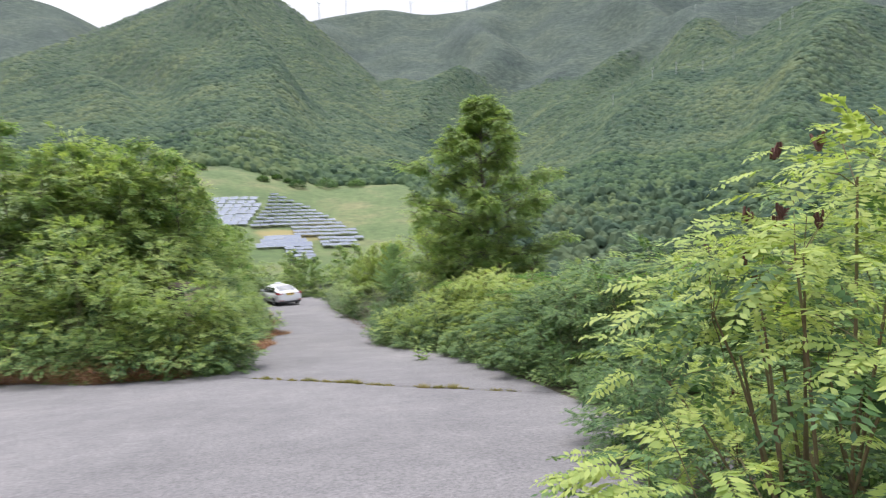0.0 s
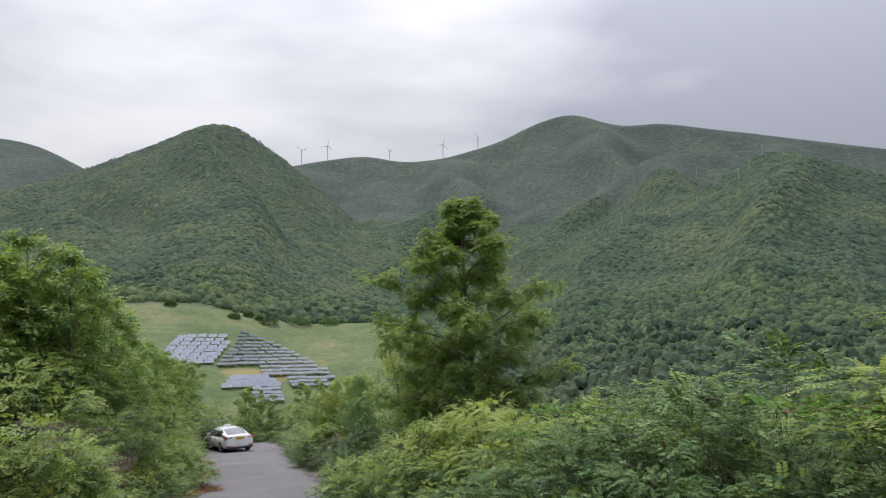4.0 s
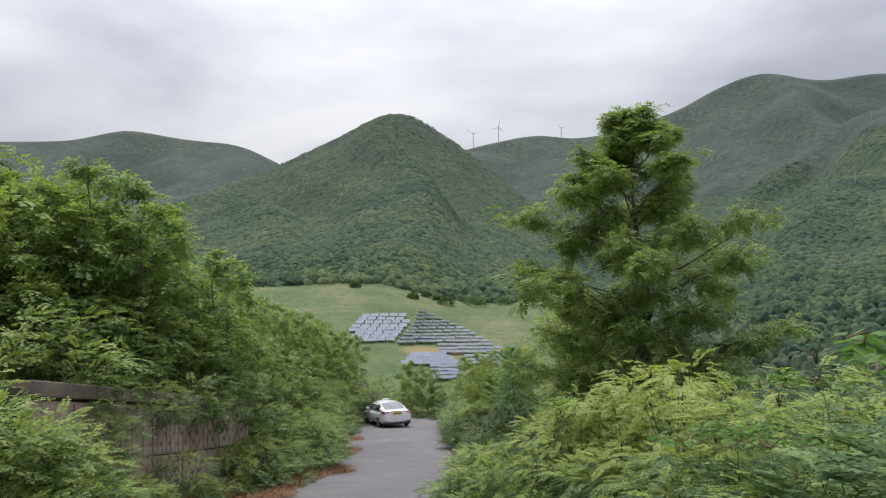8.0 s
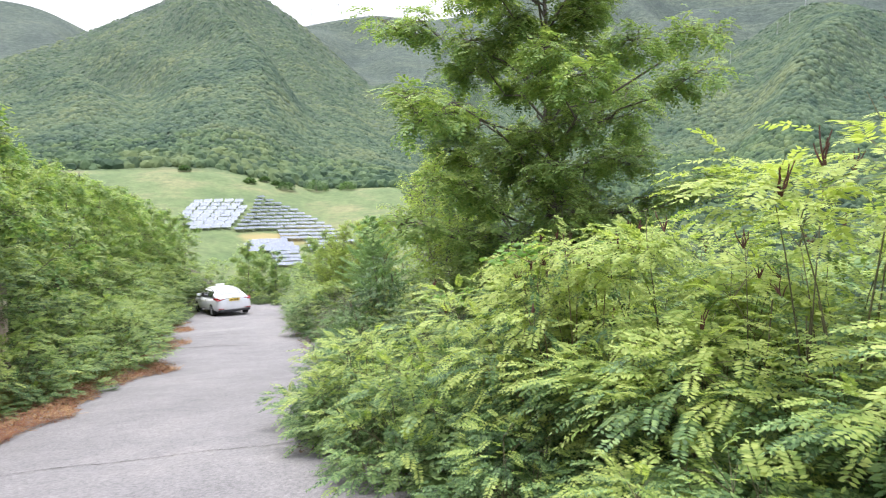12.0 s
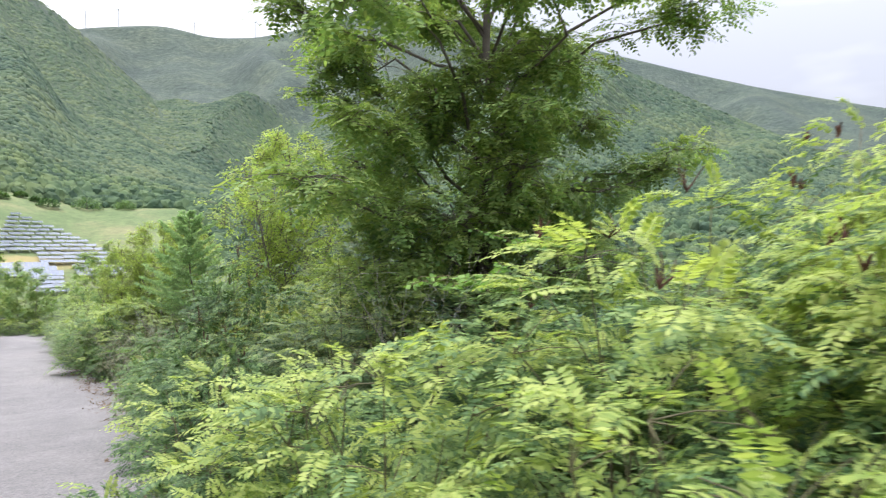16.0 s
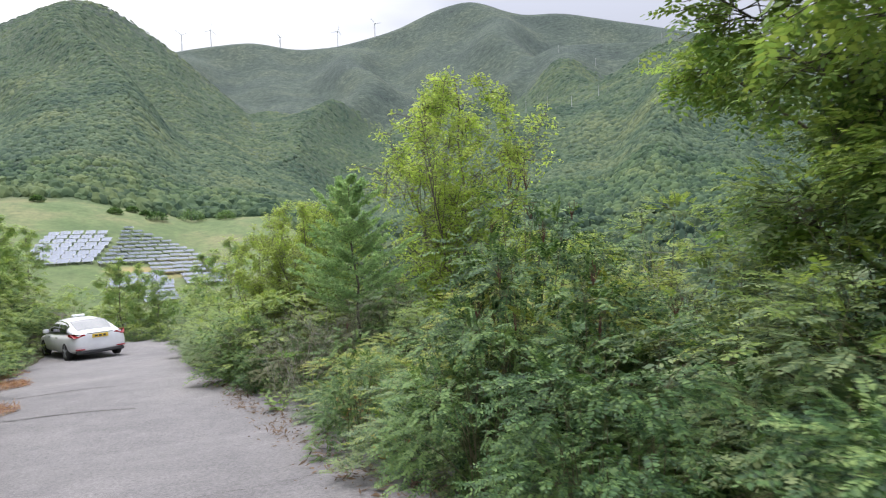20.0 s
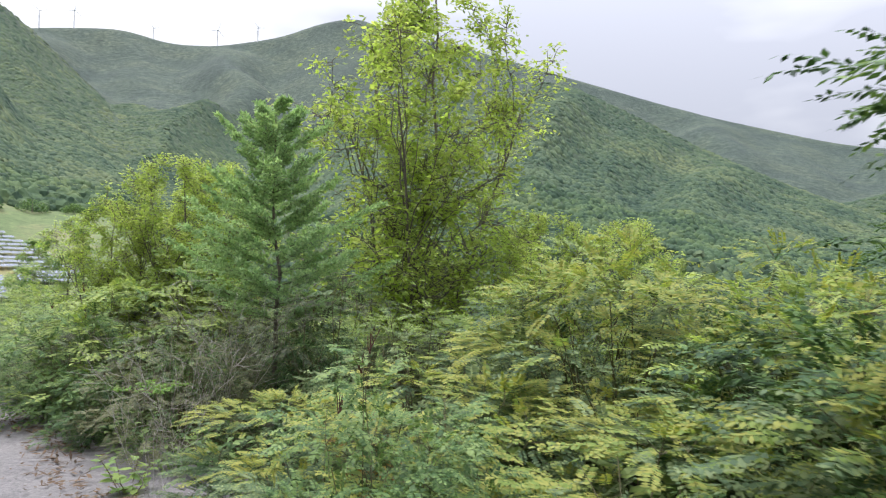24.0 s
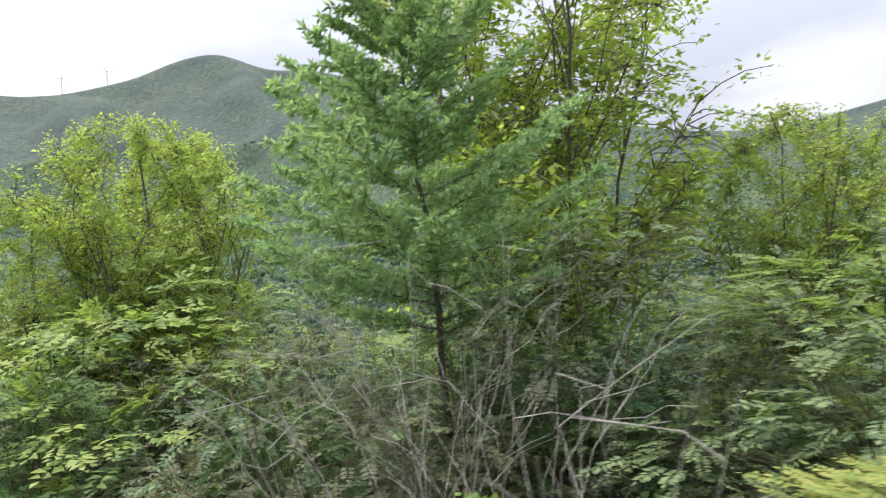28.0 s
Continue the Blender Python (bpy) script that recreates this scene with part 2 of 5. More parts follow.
def pinnate(base, way, length, pairs=7, leaflet=0.3, slim=0.42, droop=0.3, gen=None, cheap=False):
    """Compound leaves: pairs of leaflets along a drooping midrib. cheap: three-cornered leaflets."""
    n = len(base)
    up = np.array([0, 0, 1.0])
    side = unit(np.cross(way, up) + gen.normal(0, 0.12, (n, 3)))
    length = np.reshape(length, (-1, 1))
    vs = []
    for j in range(pairs + 1):
        s = 0.18 + 0.82 * j / pairs
        at = base + way * length * s - up * droop * length * s * s
        ahead = unit(way - up * 2 * droop * s)
        flat = unit(np.cross(side, ahead))
        big = length * leaflet * (0.72 + 0.5 * np.sin(np.pi * (0.15 + 0.75 * s)))
        for sign in ((1, -1) if j < pairs else (0,)):
            out = unit(side * sign + ahead * (0.42 if sign else 1.0) + gen.normal(0, 0.16, (n, 3)) - flat * 0.12 * abs(sign))
            across = unit(np.cross(out, flat) + gen.normal(0, 0.12, (n, 3)))
            if cheap:
                v = np.stack([at + out * big * 0.1 - across * big * slim * 0.6, at + out * big * 0.45 + across * big * slim * 0.75, at + out * big], 1).reshape(-1, 3)
            else:
                v, _ = rhombs(at, out, across, big, big * slim)
            vs.append(v)
    v = np.concatenate(vs)
    return v, np.arange(len(v)).reshape(-1, 3 if cheap else 4)


def simple_leaves(base, way, length, slim=0.6, gen=None):
    way = unit(way)
    across = unit(np.cross(way, np.array([0, 0, 1.0])) + gen.normal(0, 0.6, way.shape))
    return rhombs(base, way, across, length, np.asarray(length) * slim, 0.4)


def curve(start, way, length, bend, n=6, wobble=0.05, gen=None):
    """A limb: starts along way, bends towards the vector bend."""
    s = np.linspace(0, 1, n)[:, None]
    pts = np.asarray(start) + np.asarray(way) * length * s + np.asarray(bend) * length * s * s
    pts[1:] += gen.normal(0, wobble * length / n, (n - 1, 3))
    return pts


def along(pts, s):
    k = np.clip(s, 0, 0.9999) * (len(pts) - 1)
    i = k.astype(int)
    f = (k - i)[:, None]
    return pts[i] * (1 - f) + pts[i + 1] * f, unit(pts[i + 1] - pts[i])


# ---- plants ----
def lumps(gen, count=5, strength=0.22):
    """A smooth random swelling over directions: crowns bulge here and sink there."""
    waves = [(gen.integers(1, 5), gen.uniform(1.0, 4.5), gen.uniform(0, 6.28), gen.uniform(0, 6.28)) for _ in range(count)]
    return lambda az, h: 1 + strength * sum(np.sin(k * az + p) * np.sin(f * h * 2 + q) for k, f, p, q in waves) / count ** 0.5


def shrub_meshes(seed, high, wide, shoots=90, leaves=8, leaf=0.26, pairs=7, spikes=0, mats=(LEAF_MID, LEAF_YOUNG), young=0.7,
                 slim=0.42, leaflet=0.3, rough=0.25, droop=0.22, cheap=False, clumps=22, tier=0.5, stem=STEM, thick=1.0, pod=0.0055):
    """A dense shrub: boughs that each carry a spreading clump of feathered leaves, with dark gaps between the clumps, down to its foot."""
    gen = np.random.default_rng(seed)
    swell = lumps(gen, 5, rough)
    many = shoots * leaves
    k = np.arange(clumps)
    h = 1 - (k + gen.uniform(0.1, 0.9, clumps)) / clumps
    az = k * 2.4 + gen.uniform(-0.35, 0.35, clumps)
    girth = np.sqrt(np.clip(1.02 - h ** 2.2, 0, 1)) * (0.8 + 0.2 * np.minimum(1, h * 4))
    out = wide * girth * gen.uniform(0.6, 0.88, clumps) * swell(az, h)
    centre = np.stack([np.cos(az) * out, np.sin(az) * out, high * (0.06 + 0.84 * h * swell(az + 1, h) ** 0.7)], -1)
    girths = wide * gen.uniform(0.24, 0.44, clumps) * (1.1 - 0.25 * h)
    lines, radii, hubs, seeds = [], [], [], []
    for j in range(9):
        turn, lean = j * 2.4 + gen.uniform(-0.3, 0.3), gen.uniform(0.1, 0.5)
        main = curve((0.1 * math.cos(turn), 0.1 * math.sin(turn), -0.15), unit(np.array([lean * math.cos(turn) * wide, lean * math.sin(turn) * wide, high * 0.7])), high * 0.62, (0, 0, 0), 5, 0.15, gen)
        lines.append(main), radii.append(((0.006 + 0.003 * high) * thick, 0.004 * thick)), hubs.append(main)
    s4 = np.linspace(0, 1, 4)[:, None]
    for c, r in zip(centre, girths):
        near = hubs[int(np.argmin([np.hypot(m[-1, 0] - c[0], m[-1, 1] - c[1]) for m in hubs]))]
        foot, _ = along(near, np.array([np.clip(c[2] / high * 0.9 - 0.15, 0.05, 0.95)]))
        bough = foot[0] * (1 - s4) + c * s4 + np.array([0, 0, 0.08 * wide]) * np.sin(np.pi * s4)
        lines.append(bough), radii.append((0.006 * thick, 0.003 * thick))
        for _ in range(4):
            d = unit(gen.normal(0, 1, 3) + (0, 0, 0.7))
            lines.append(np.stack([c - (0, 0, 0.1 * r), c + d * r * 0.4, c + d * r * 0.75])), radii.append((0.003, 0.0015))
    # leaves: most of them spread from the clumps, the rest fill the shaded middle
    share = girths ** 2 / (girths ** 2).sum()
    pick = gen.choice(clumps, int(many * 0.86), p=share)
    radial = np.stack([np.cos(az), np.sin(az), np.full(clumps, 0.2)], -1)[pick]
    d = unit(gen.normal(0, 1, (len(pick), 3)) + 0.5 * radial + (0, 0, 0.45))
    r = girths[pick][:, None]
    reach = gen.uniform(0.1, 0.95, (len(pick), 1)) ** 0.7
    base = centre[pick] + d * r * reach * (1, 1, tier)
    way = unit(d * (1, 1, 0.3) + 0.35 * radial + gen.normal(0, 0.25, d.shape) + (0, 0, 0.04))
    # painted light: clump tops and outsides take the paler, young leaf colour
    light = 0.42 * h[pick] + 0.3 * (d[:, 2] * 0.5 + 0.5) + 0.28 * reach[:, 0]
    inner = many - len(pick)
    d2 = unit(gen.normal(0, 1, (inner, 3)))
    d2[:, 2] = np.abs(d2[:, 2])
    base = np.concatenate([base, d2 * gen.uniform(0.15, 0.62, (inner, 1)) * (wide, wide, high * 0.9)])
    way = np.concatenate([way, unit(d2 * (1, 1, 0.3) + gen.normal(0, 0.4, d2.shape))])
    # middle leaves get only the dark colour, which deepens the shade between clumps
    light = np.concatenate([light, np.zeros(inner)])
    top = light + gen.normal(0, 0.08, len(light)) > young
    made = {"branching": mesh_of("branching", *tubes(lines, radii, 4), stem)}
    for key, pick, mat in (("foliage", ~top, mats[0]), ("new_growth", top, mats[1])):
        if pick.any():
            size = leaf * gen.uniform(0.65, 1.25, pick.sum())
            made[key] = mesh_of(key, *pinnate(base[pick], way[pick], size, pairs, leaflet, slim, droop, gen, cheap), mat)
    order = np.argsort(-centre[:, 2])
    for j in range(spikes):
        c, r = centre[order[j % 9]], girths[order[j % 9]]
        up = c + gen.normal(0, 0.35, 3) * r * (1, 1, 0.2) + (0, 0, r * tier * 0.7)
        seeds.append([curve(up + gen.normal(0, 0.003, 3), unit(gen.normal(0, 0.28, 3) + (0, 0, 1)), gen.uniform(0.08, 0.18) * (0.45 if pod > 0.01 else 1.0), (0, 0, 0), 4, 0.15, gen) for _ in range(5)])
    for cluster in seeds:
        made["seed_head" + "_" * len(made)] = mesh_of("seed_head", *tubes(cluster, [(pod, pod * 0.5)] * 5, 5), SEED)
    return made


def tree_meshes(seed, low, high, outline, shoots=400, leaves=14, leaf=0.3, pairs=4, mats=(LEAF_DARK, LEAF_LIME), trunk=0.13, plain=False, slim=0.45,
                leaflet=0.36, fork=0, rough=0.28, young=0.9, cheap=False, boughs=40, lump=0.8, sheet=0.7):
    """A tree: trunk, limbs out to every spray, and a crown with bulges and gaps. outline: (share of height, radius) pairs."""
    gen = np.random.default_rng(seed)
    swell = lumps(gen, 7, rough)
    level, reach = np.array(outline).T
    spine = curve((0, 0, -0.3), (0, 0, 1), high + 0.25, (gen.uniform(-0.02, 0.02), 0.01, 0), 10, 0.1, gen)
    trunks, lines, radii = [spine], [spine], [(trunk, 0.012)]
    for k in range(fork):
        w = unit(np.array([math.cos(k * 2.3 + 0.5) * 0.3, math.sin(k * 2.3 + 0.5) * 0.3, 1.0]))
        other = curve((0, 0, -0.2), w, high * gen.uniform(0.7, 0.9), (w[0] * 0.1, w[1] * 0.1, 0), 8, 0.1, gen)
        trunks.append(other), lines.append(other), radii.append((trunk * 0.75, 0.01))
    bases, ways, outer = [], [], []
    made = 0
    arms = []
    for k in range(boughs):  # each bough ends in a flattened spray of shoots
        h = ((k + 0.5) / boughs) ** 1.2
        az = k * 2.4 + gen.uniform(-0.5, 0.5)
        r = np.interp(h, level, reach) * (gen.uniform(0.6, 1.25) if k % 3 else gen.uniform(0.25, 0.65))
        z = low + (high - low) * h
        t = trunks[k % len(trunks)]
        start, _ = along(t, np.array([np.clip((z - 0.45 * r - 0.2) / high, 0.05, 0.97)]))
        tip = np.array([math.cos(az) * r, math.sin(az) * r, z]) + (along(t, np.array([np.clip(z / high, 0, 1)]))[0][0] * (0.5, 0.5, 0))
        s = np.linspace(0, 1, 7)[:, None]
        arm = start[0] * (1 - s) + tip * s + np.array([0, 0, 0.14]) * r * np.sin(np.pi * s)
        arm[1:-1] += gen.normal(0, 0.05 * r + 0.01, (5, 3))
        lines.append(arm), radii.append((trunk * 0.12 + 0.005 * r, 0.004))
        arms.append((arm, lump * gen.uniform(0.5, 1.35) * (1.2 - 0.75 * h) * (0.85 + 0.15 * float(swell(az, h))), h))
    while made < shoots:
        arm, size, h = arms[made % boughs]
        made += 1
        d = unit(gen.normal(0, 1, 3)) * gen.uniform(0.1, 1) ** 0.4
        start, _ = along(arm, gen.uniform(0.3, 1.0, 1) ** 0.5)
        tip = start[0] + d * size * (1, 1, sheet)
        s = np.linspace(0, 1, 4)[:, None]
        limb = start[0] * (1 - s) + tip * s + np.array([0, 0, 0.1]) * size * np.sin(np.pi * s)
        lines.append(limb), radii.append((0.006, 0.0025))
        p, w = along(limb, gen.uniform(0.3, 1.0, leaves) ** 0.6)
        p = p + gen.normal(0, 0.06, p.shape)
        turn = gen.uniform(0, 2 * np.pi, leaves)
        bases.append(p), ways.append(unit(np.stack([np.cos(turn), np.sin(turn), gen.uniform(-0.5, 0.4, leaves)], -1) + 0.7 * w))
        # sprays on the upper side of a bough likelier take the paler colour
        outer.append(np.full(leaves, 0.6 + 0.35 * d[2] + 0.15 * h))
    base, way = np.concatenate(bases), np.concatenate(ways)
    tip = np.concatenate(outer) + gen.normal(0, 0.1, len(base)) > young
    out = {"trunk": mesh_of("trunk", *tubes(lines, radii, 4), BARK, True)}
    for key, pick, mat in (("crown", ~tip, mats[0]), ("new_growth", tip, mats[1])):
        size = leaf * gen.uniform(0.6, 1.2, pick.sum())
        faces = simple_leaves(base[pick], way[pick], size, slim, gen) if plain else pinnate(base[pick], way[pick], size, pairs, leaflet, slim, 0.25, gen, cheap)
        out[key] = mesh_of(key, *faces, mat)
    return out


def larch_meshes(seed, high, wide):
    """A young larch: tiers of spreading limbs with upturned ends, each twig clothed in short needles."""
    gen = np.random.default_rng(seed)
    spine = curve((0, 0, -0.2), (0, 0, 1), high * 1.04, (-0.03, 0.03, 0), 9, 0.06, gen)
    lines, radii, nb, nw = [spine], [(0.045, 0.006)], [], []
    for k in range(50):
        s = 0.33 + 0.65 * k / 49
        p, _ = along(spine, np.array([s]))
        az = k * 2.4 + gen.uniform(-0.4, 0.4)
        reach = (0.2 + wide * (1 - s) ** 0.75) * gen.uniform(0.6, 1.35)
        w = np.array([math.cos(az), math.sin(az), -0.05 + 0.8 * s])
        limb = curve(p[0], unit(w), reach, (0, 0, 0.12), 7, 0.06, gen)
        lines.append(limb), radii.append((0.011 * (1.2 - s), 0.003))
        twigs = [limb]
        for q in np.linspace(0.2, 0.95, 8):
            pp, dd = along(limb, np.array([q]))
            for sign in (1, -1):
                side = np.cross(dd[0], (0, 0, 1)) * sign
                twig = curve(pp[0], unit(side + 0.9 * dd[0] + gen.normal(0, 0.12, 3)), reach * 0.36 * (1.15 - q) + 0.06, (0, 0, -0.08), 4, 0.06, gen)
                twigs.append(twig), lines.append(twig), radii.append((0.004, 0.002))
        for tw in twigs:
            ln = np.linalg.norm(tw[-1] - tw[0])
            n = int(12 + ln * 165)
            p2, d2 = along(tw, gen.uniform(0.02, 1.0, n))
            nb.append(p2), nw.append(unit(unit(gen.normal(0, 1, (n, 3))) + 0.75 * d2))
    base, way = np.concatenate(nb), np.concatenate(nw)
    needles = rhombs(base, way, unit(np.cross(way, gen.normal(0, 1, way.shape))), gen.uniform(0.045, 0.075, len(base)), np.full(len(base), 0.021), 0.5)
    return {"trunk": mesh_of("trunk", *tubes(lines, radii, 4), BARK, True), "foliage": mesh_of("foliage", *needles, NEEDLE)}


def vine_meshes(seed, long, leaf=0.075, many=105, hang=0.25):
    """A climber: thin runners with broad three-part leaves, lying over what is beneath."""
    gen = np.random.default_rng(seed)
    lines, bases, ways = [], [], []
    for k in range(7):
        az = gen.uniform(0, 2 * np.pi)
        run = curve((0, 0, 0), unit(np.array([math.cos(az), math.sin(az), gen.uniform(0.1, 0.6)])), long * gen.uniform(0.5, 1.0), (0, 0, -hang), 8, 0.3, gen)
        lines.append(run)
        p, d = along(run, gen.uniform(0.05, 1, many // 7))
        turn = gen.uniform(0, 2 * np.pi, len(p))
        for part_turn in (-0.9, 0, 0.9):
            w = unit(np.stack([np.cos(turn + part_turn), np.sin(turn + part_turn), gen.uniform(-0.5, 0.2, len(p))], -1))
            bases.append(p + 0.03 * w), ways.append(w)
    base, way = np.concatenate(bases), np.concatenate(ways)
    return {"runner": mesh_of("runner", *tubes(lines, [(0.006, 0.003)] * len(lines), 4), SHOOT),
            "foliage": mesh_of("foliage", *simple_leaves(base, way, leaf * gen.uniform(0.7, 1.2, len(base)), 0.8, gen), LEAF_VINE)}


def weed_meshes(seed, high, leaf, mat, stems=7, each=9):
    """A weed: a few leaning stalks with broad pointed leaves."""
    gen = np.random.default_rng(seed)
    lines, bases, ways = [], [], []
    for k in range(stems):
        az = k * 2.4 + gen.uniform(-0.4, 0.4)
        w = unit(np.array([0.45 * math.cos(az), 0.45 * math.sin(az), 1.0]))
        stalk = curve((0, 0, -0.05), w, high * gen.uniform(0.6, 1.05), (w[0] * 0.2, w[1] * 0.2, 0), 5, 0.1, gen)
        lines.append(stalk)
        p, d = along(stalk, np.linspace(0.2, 1.0, each))
        turn = np.arange(each) * 2.2 + gen.uniform(0, 6)
        bases.append(p), ways.append(unit(np.stack([np.cos(turn), np.sin(turn), gen.uniform(-0.35, 0.25, each)], -1) + 0.3 * d))
    base, way = np.concatenate(bases), np.concatenate(ways)
    side = unit(np.cross(way, np.array([0, 0, 1.0])) + gen.normal(0, 0.15, way.shape))
    size = leaf * gen.uniform(0.6, 1.15, (len(base), 1))
    keel = unit(np.cross(side, way)) * 0.08 * size
    v = np.stack([base, base + way * size * 0.3 + side * size * 0.3, base + way * size * 0.7 + side * size * 0.24, base + way * size - (0, 0, 0.05) * size,
                  base + way * size * 0.7 - side * size * 0.24, base + way * size * 0.3 - side * size * 0.3, base + way * size * 0.35 - keel, base + way * size * 0.7 - keel], 1)
    quads = (np.arange(len(base))[:, None, None] * 8 + np.array([(0, 1, 6, 5), (1, 2, 7, 6), (6, 7, 4, 5), (2, 3, 4, 7)])[None]).reshape(-1, 4)
    return {"stalks": mesh_of("stalks", *tubes(lines, [(0.005, 0.0025)] * stems, 4), SHOOT), "foliage": mesh_of("foliage", v.reshape(-1, 3), quads, mat)}


def twig_meshes(seed, high, many=16):
    """A dead shrub: bare grey stems that fork and arch over."""
    gen = np.random.default_rng(seed)
    lines, radii = [], []
    for k in range(many):
        az = gen.uniform(0, 2 * np.pi)
        w = unit(np.array([0.42 * math.cos(az), 0.42 * math.sin(az), 1.0]))
        stem = curve((0, 0, -0.05), w, high * gen.uniform(0.6, 1.05), (w[0] * 0.3, w[1] * 0.3, -0.12), 7, 0.25, gen)
        lines.append(stem), radii.append((0.0022, 0.001))
        for q in gen.uniform(0.3, 0.95, 4):
            p, d = along(stem, np.array([q]))
            lines.append(curve(p[0], unit(d[0] + gen.normal(0, 0.5, 3)), high * gen.uniform(0.12, 0.3), (0, 0, -0.15), 4, 0.2, gen))
            radii.append((0.0015, 0.0008))
    return {"branching": mesh_of("branching", *tubes(lines, radii, 4), TWIG)}


def plant(name, meshes, label, category, group=""):
    root = tagged(new(name), label, category, group)
    for key, me in meshes.items():
        piece(key.strip("_"), me, root)
    return root


def squeezed(m, wide, deep):
    """The same place, with the plant drawn in across and along the lane."""
    at = Matrix.Translation(m.translation)
    return at @ Matrix.Diagonal((wide, deep, 1, 1)) @ at.inverted() @ m


def stood(x, y, size=1.0, turn=0.0, z=None, high=1.0, tip=0.0):
    return Matrix.Translation((x, y, ground(x, y) if z is None else z)) @ Matrix.Rotation(turn, 4, "Z") @ Matrix.Rotation(tip, 4, "X") @ Matrix.Diagonal((size, size, size * high, 1))


# ---- ground ----
HUB = (2.0, 15.0)


def road_z(y):
    return np.interp(y, (-40, 0, 10, 20, 30, 37.5, 41.5, 49, 62, 90), (3.6, 1.48, -0.3, -2.08, -3.8, -4.53, -5.13, -6.0, -6.8, -9.5))


def right_edge(y):
    return np.interp(y, (-8, 2, 9, 13, 17, 21, 26, 30, 34, 38, 44, 52, 70), (3.4, 3.4, 3.8, 4.0, 3.9, 3.9, 5.0, 5.0, 4.2, 3.4, 3.3, 3.8, 4.5))


def right_front(y):
    """Where the growth on the right begins."""
    return np.interp(y, (0, 5, 8, 12, 15, 17.5, 20, 22, 25, 28, 31, 34, 38, 44, 52), (2.9, 2.75, 3.15, 3.1, 2.95, 2.6, 2.4, 2.6, 3.1, 3.1, 3.0, 2.85, 2.7, 2.7, 3.2))


def left_edge(y):
    return np.interp(y, (-8, 16.2, 17.9, 22, 26, 29.5, 34, 40, 52, 70), (-30, -22, -1.9, -1.6, -1.5, -1.1, -1.6, -2.1, -2.6, -2.8))


def step(v, a, b):
    s = np.clip((v - a) / (b - a), 0, 1)
    return s * s * (3 - 2 * s)


def wall_x(y):
    return -2.3 - 0.02 * (25 - y)


RIDGES = (  # distance, foot distance, foot height, crest as bearing to the left and elevation
    (2500, 900, 40, ((60, 9), (40, 11), (28.3, 12.4), (24.8, 13.7), (20.3, 13.2), (16, 13.1), (12.7, 11.6), (5, 8), (-10, 4))),
    (1150, 370, 6, ((50, 1), (30, 4.6), (17.8, 9.4), (12.5, 11.8), (7.9, 14.0), (4.6, 15.8), (3, 16.3), (1.1, 15.9), (-1.8, 14.0), (-3.5, 12.9), (-6.5, 10.2), (-11.2, 6.2), (-16, 2), (-22, -2))),
    (2000, 700, 10, ((10, 9), (-3.5, 13.1), (-6.7, 13.7), (-9.5, 14.1), (-12.5, 13.5), (-16, 13.8), (-21.3, 15.2), (-24.2, 16.6), (-27.5, 17.4), (-31.5, 15.9), (-34.8, 16.0), (-41.8, 14.4), (-48, 12.8),
                    (-56.2, 10.5), (-65.7, 8.2), (-70, 7.6), (-74.3, 7.7), (-79, 8.4), (-85, 9.2), (-100, 10), (-130, 6))),
    (1350, 520, -8, ((-14, 0), (-20, 5), (-25, 8.6), (-30, 11.2), (-34, 13.4), (-38, 13.3), (-43, 13.1), (-50, 9), (-60, 4))),
    (820, 300, -18, ((-15, -3), (-20, 1), (-23.9, 4.1), (-28.4, 7.3), (-31.7, 8.5), (-37.7, 10.1), (-42.6, 13.1), (-45.4, 12.6), (-49, 11.1), (-53.5, 8.9), (-61.2, 5.4), (-68, 2.8), (-72.6, 0.4), (-82, -2))),
)


def far_z(az, r):
    """Height of the wide landscape; az in degrees to the left of +y, r in metres from the hub."""
    ramp_top = np.interp(az, (-40, -27, -10, -4, 4, 8, 20, 40), (-16, -13, 0, -1, 9, 10, 8, 4))
    low = np.interp(az, (-180, -60, 0, 60, 180), (-10, -24, -30, -20, -10))
    z = low + (ramp_top - low) * np.clip((r - 205) / 160, 0, 1)
    z = np.where(np.abs(az) > 110, -8 + 0.05 * (r - 60), z)
    for dist, foot, base, crest in RIDGES:
        bearing, rise = np.array(crest[::-1]).T
        el = sum(w * np.interp(az + d, bearing, rise) for d, w in ((-1.6, 0.12), (-0.8, 0.22), (0, 0.32), (0.8, 0.22), (1.6, 0.12))) - 120 / dist * 0.8
        peak = 1.5 + dist * np.tan(np.radians(el))
        s = (r - foot) / (dist - foot)
        bent = az + 2.5 * np.sin(r * 0.004 + dist) + 1.1 * np.sin(r * 0.011)
        gully = -0.15 + 0.11 * np.sin(bent * 0.45 + dist) + 0.06 * np.sin(bent * 0.95 + dist * 2)
        foot_z = np.minimum(z, base + 40)
        front = foot_z + (peak - foot_z) * np.clip(s, 0, 1) ** 1.05 * (1 + gully * np.clip(s * (1 - s) * 4, 0, 1))
        back = peak - (r - dist) * 0.35
        z = np.maximum(z, np.where(s < 0, -80, np.where(s <= 1, front, back)))
    return z


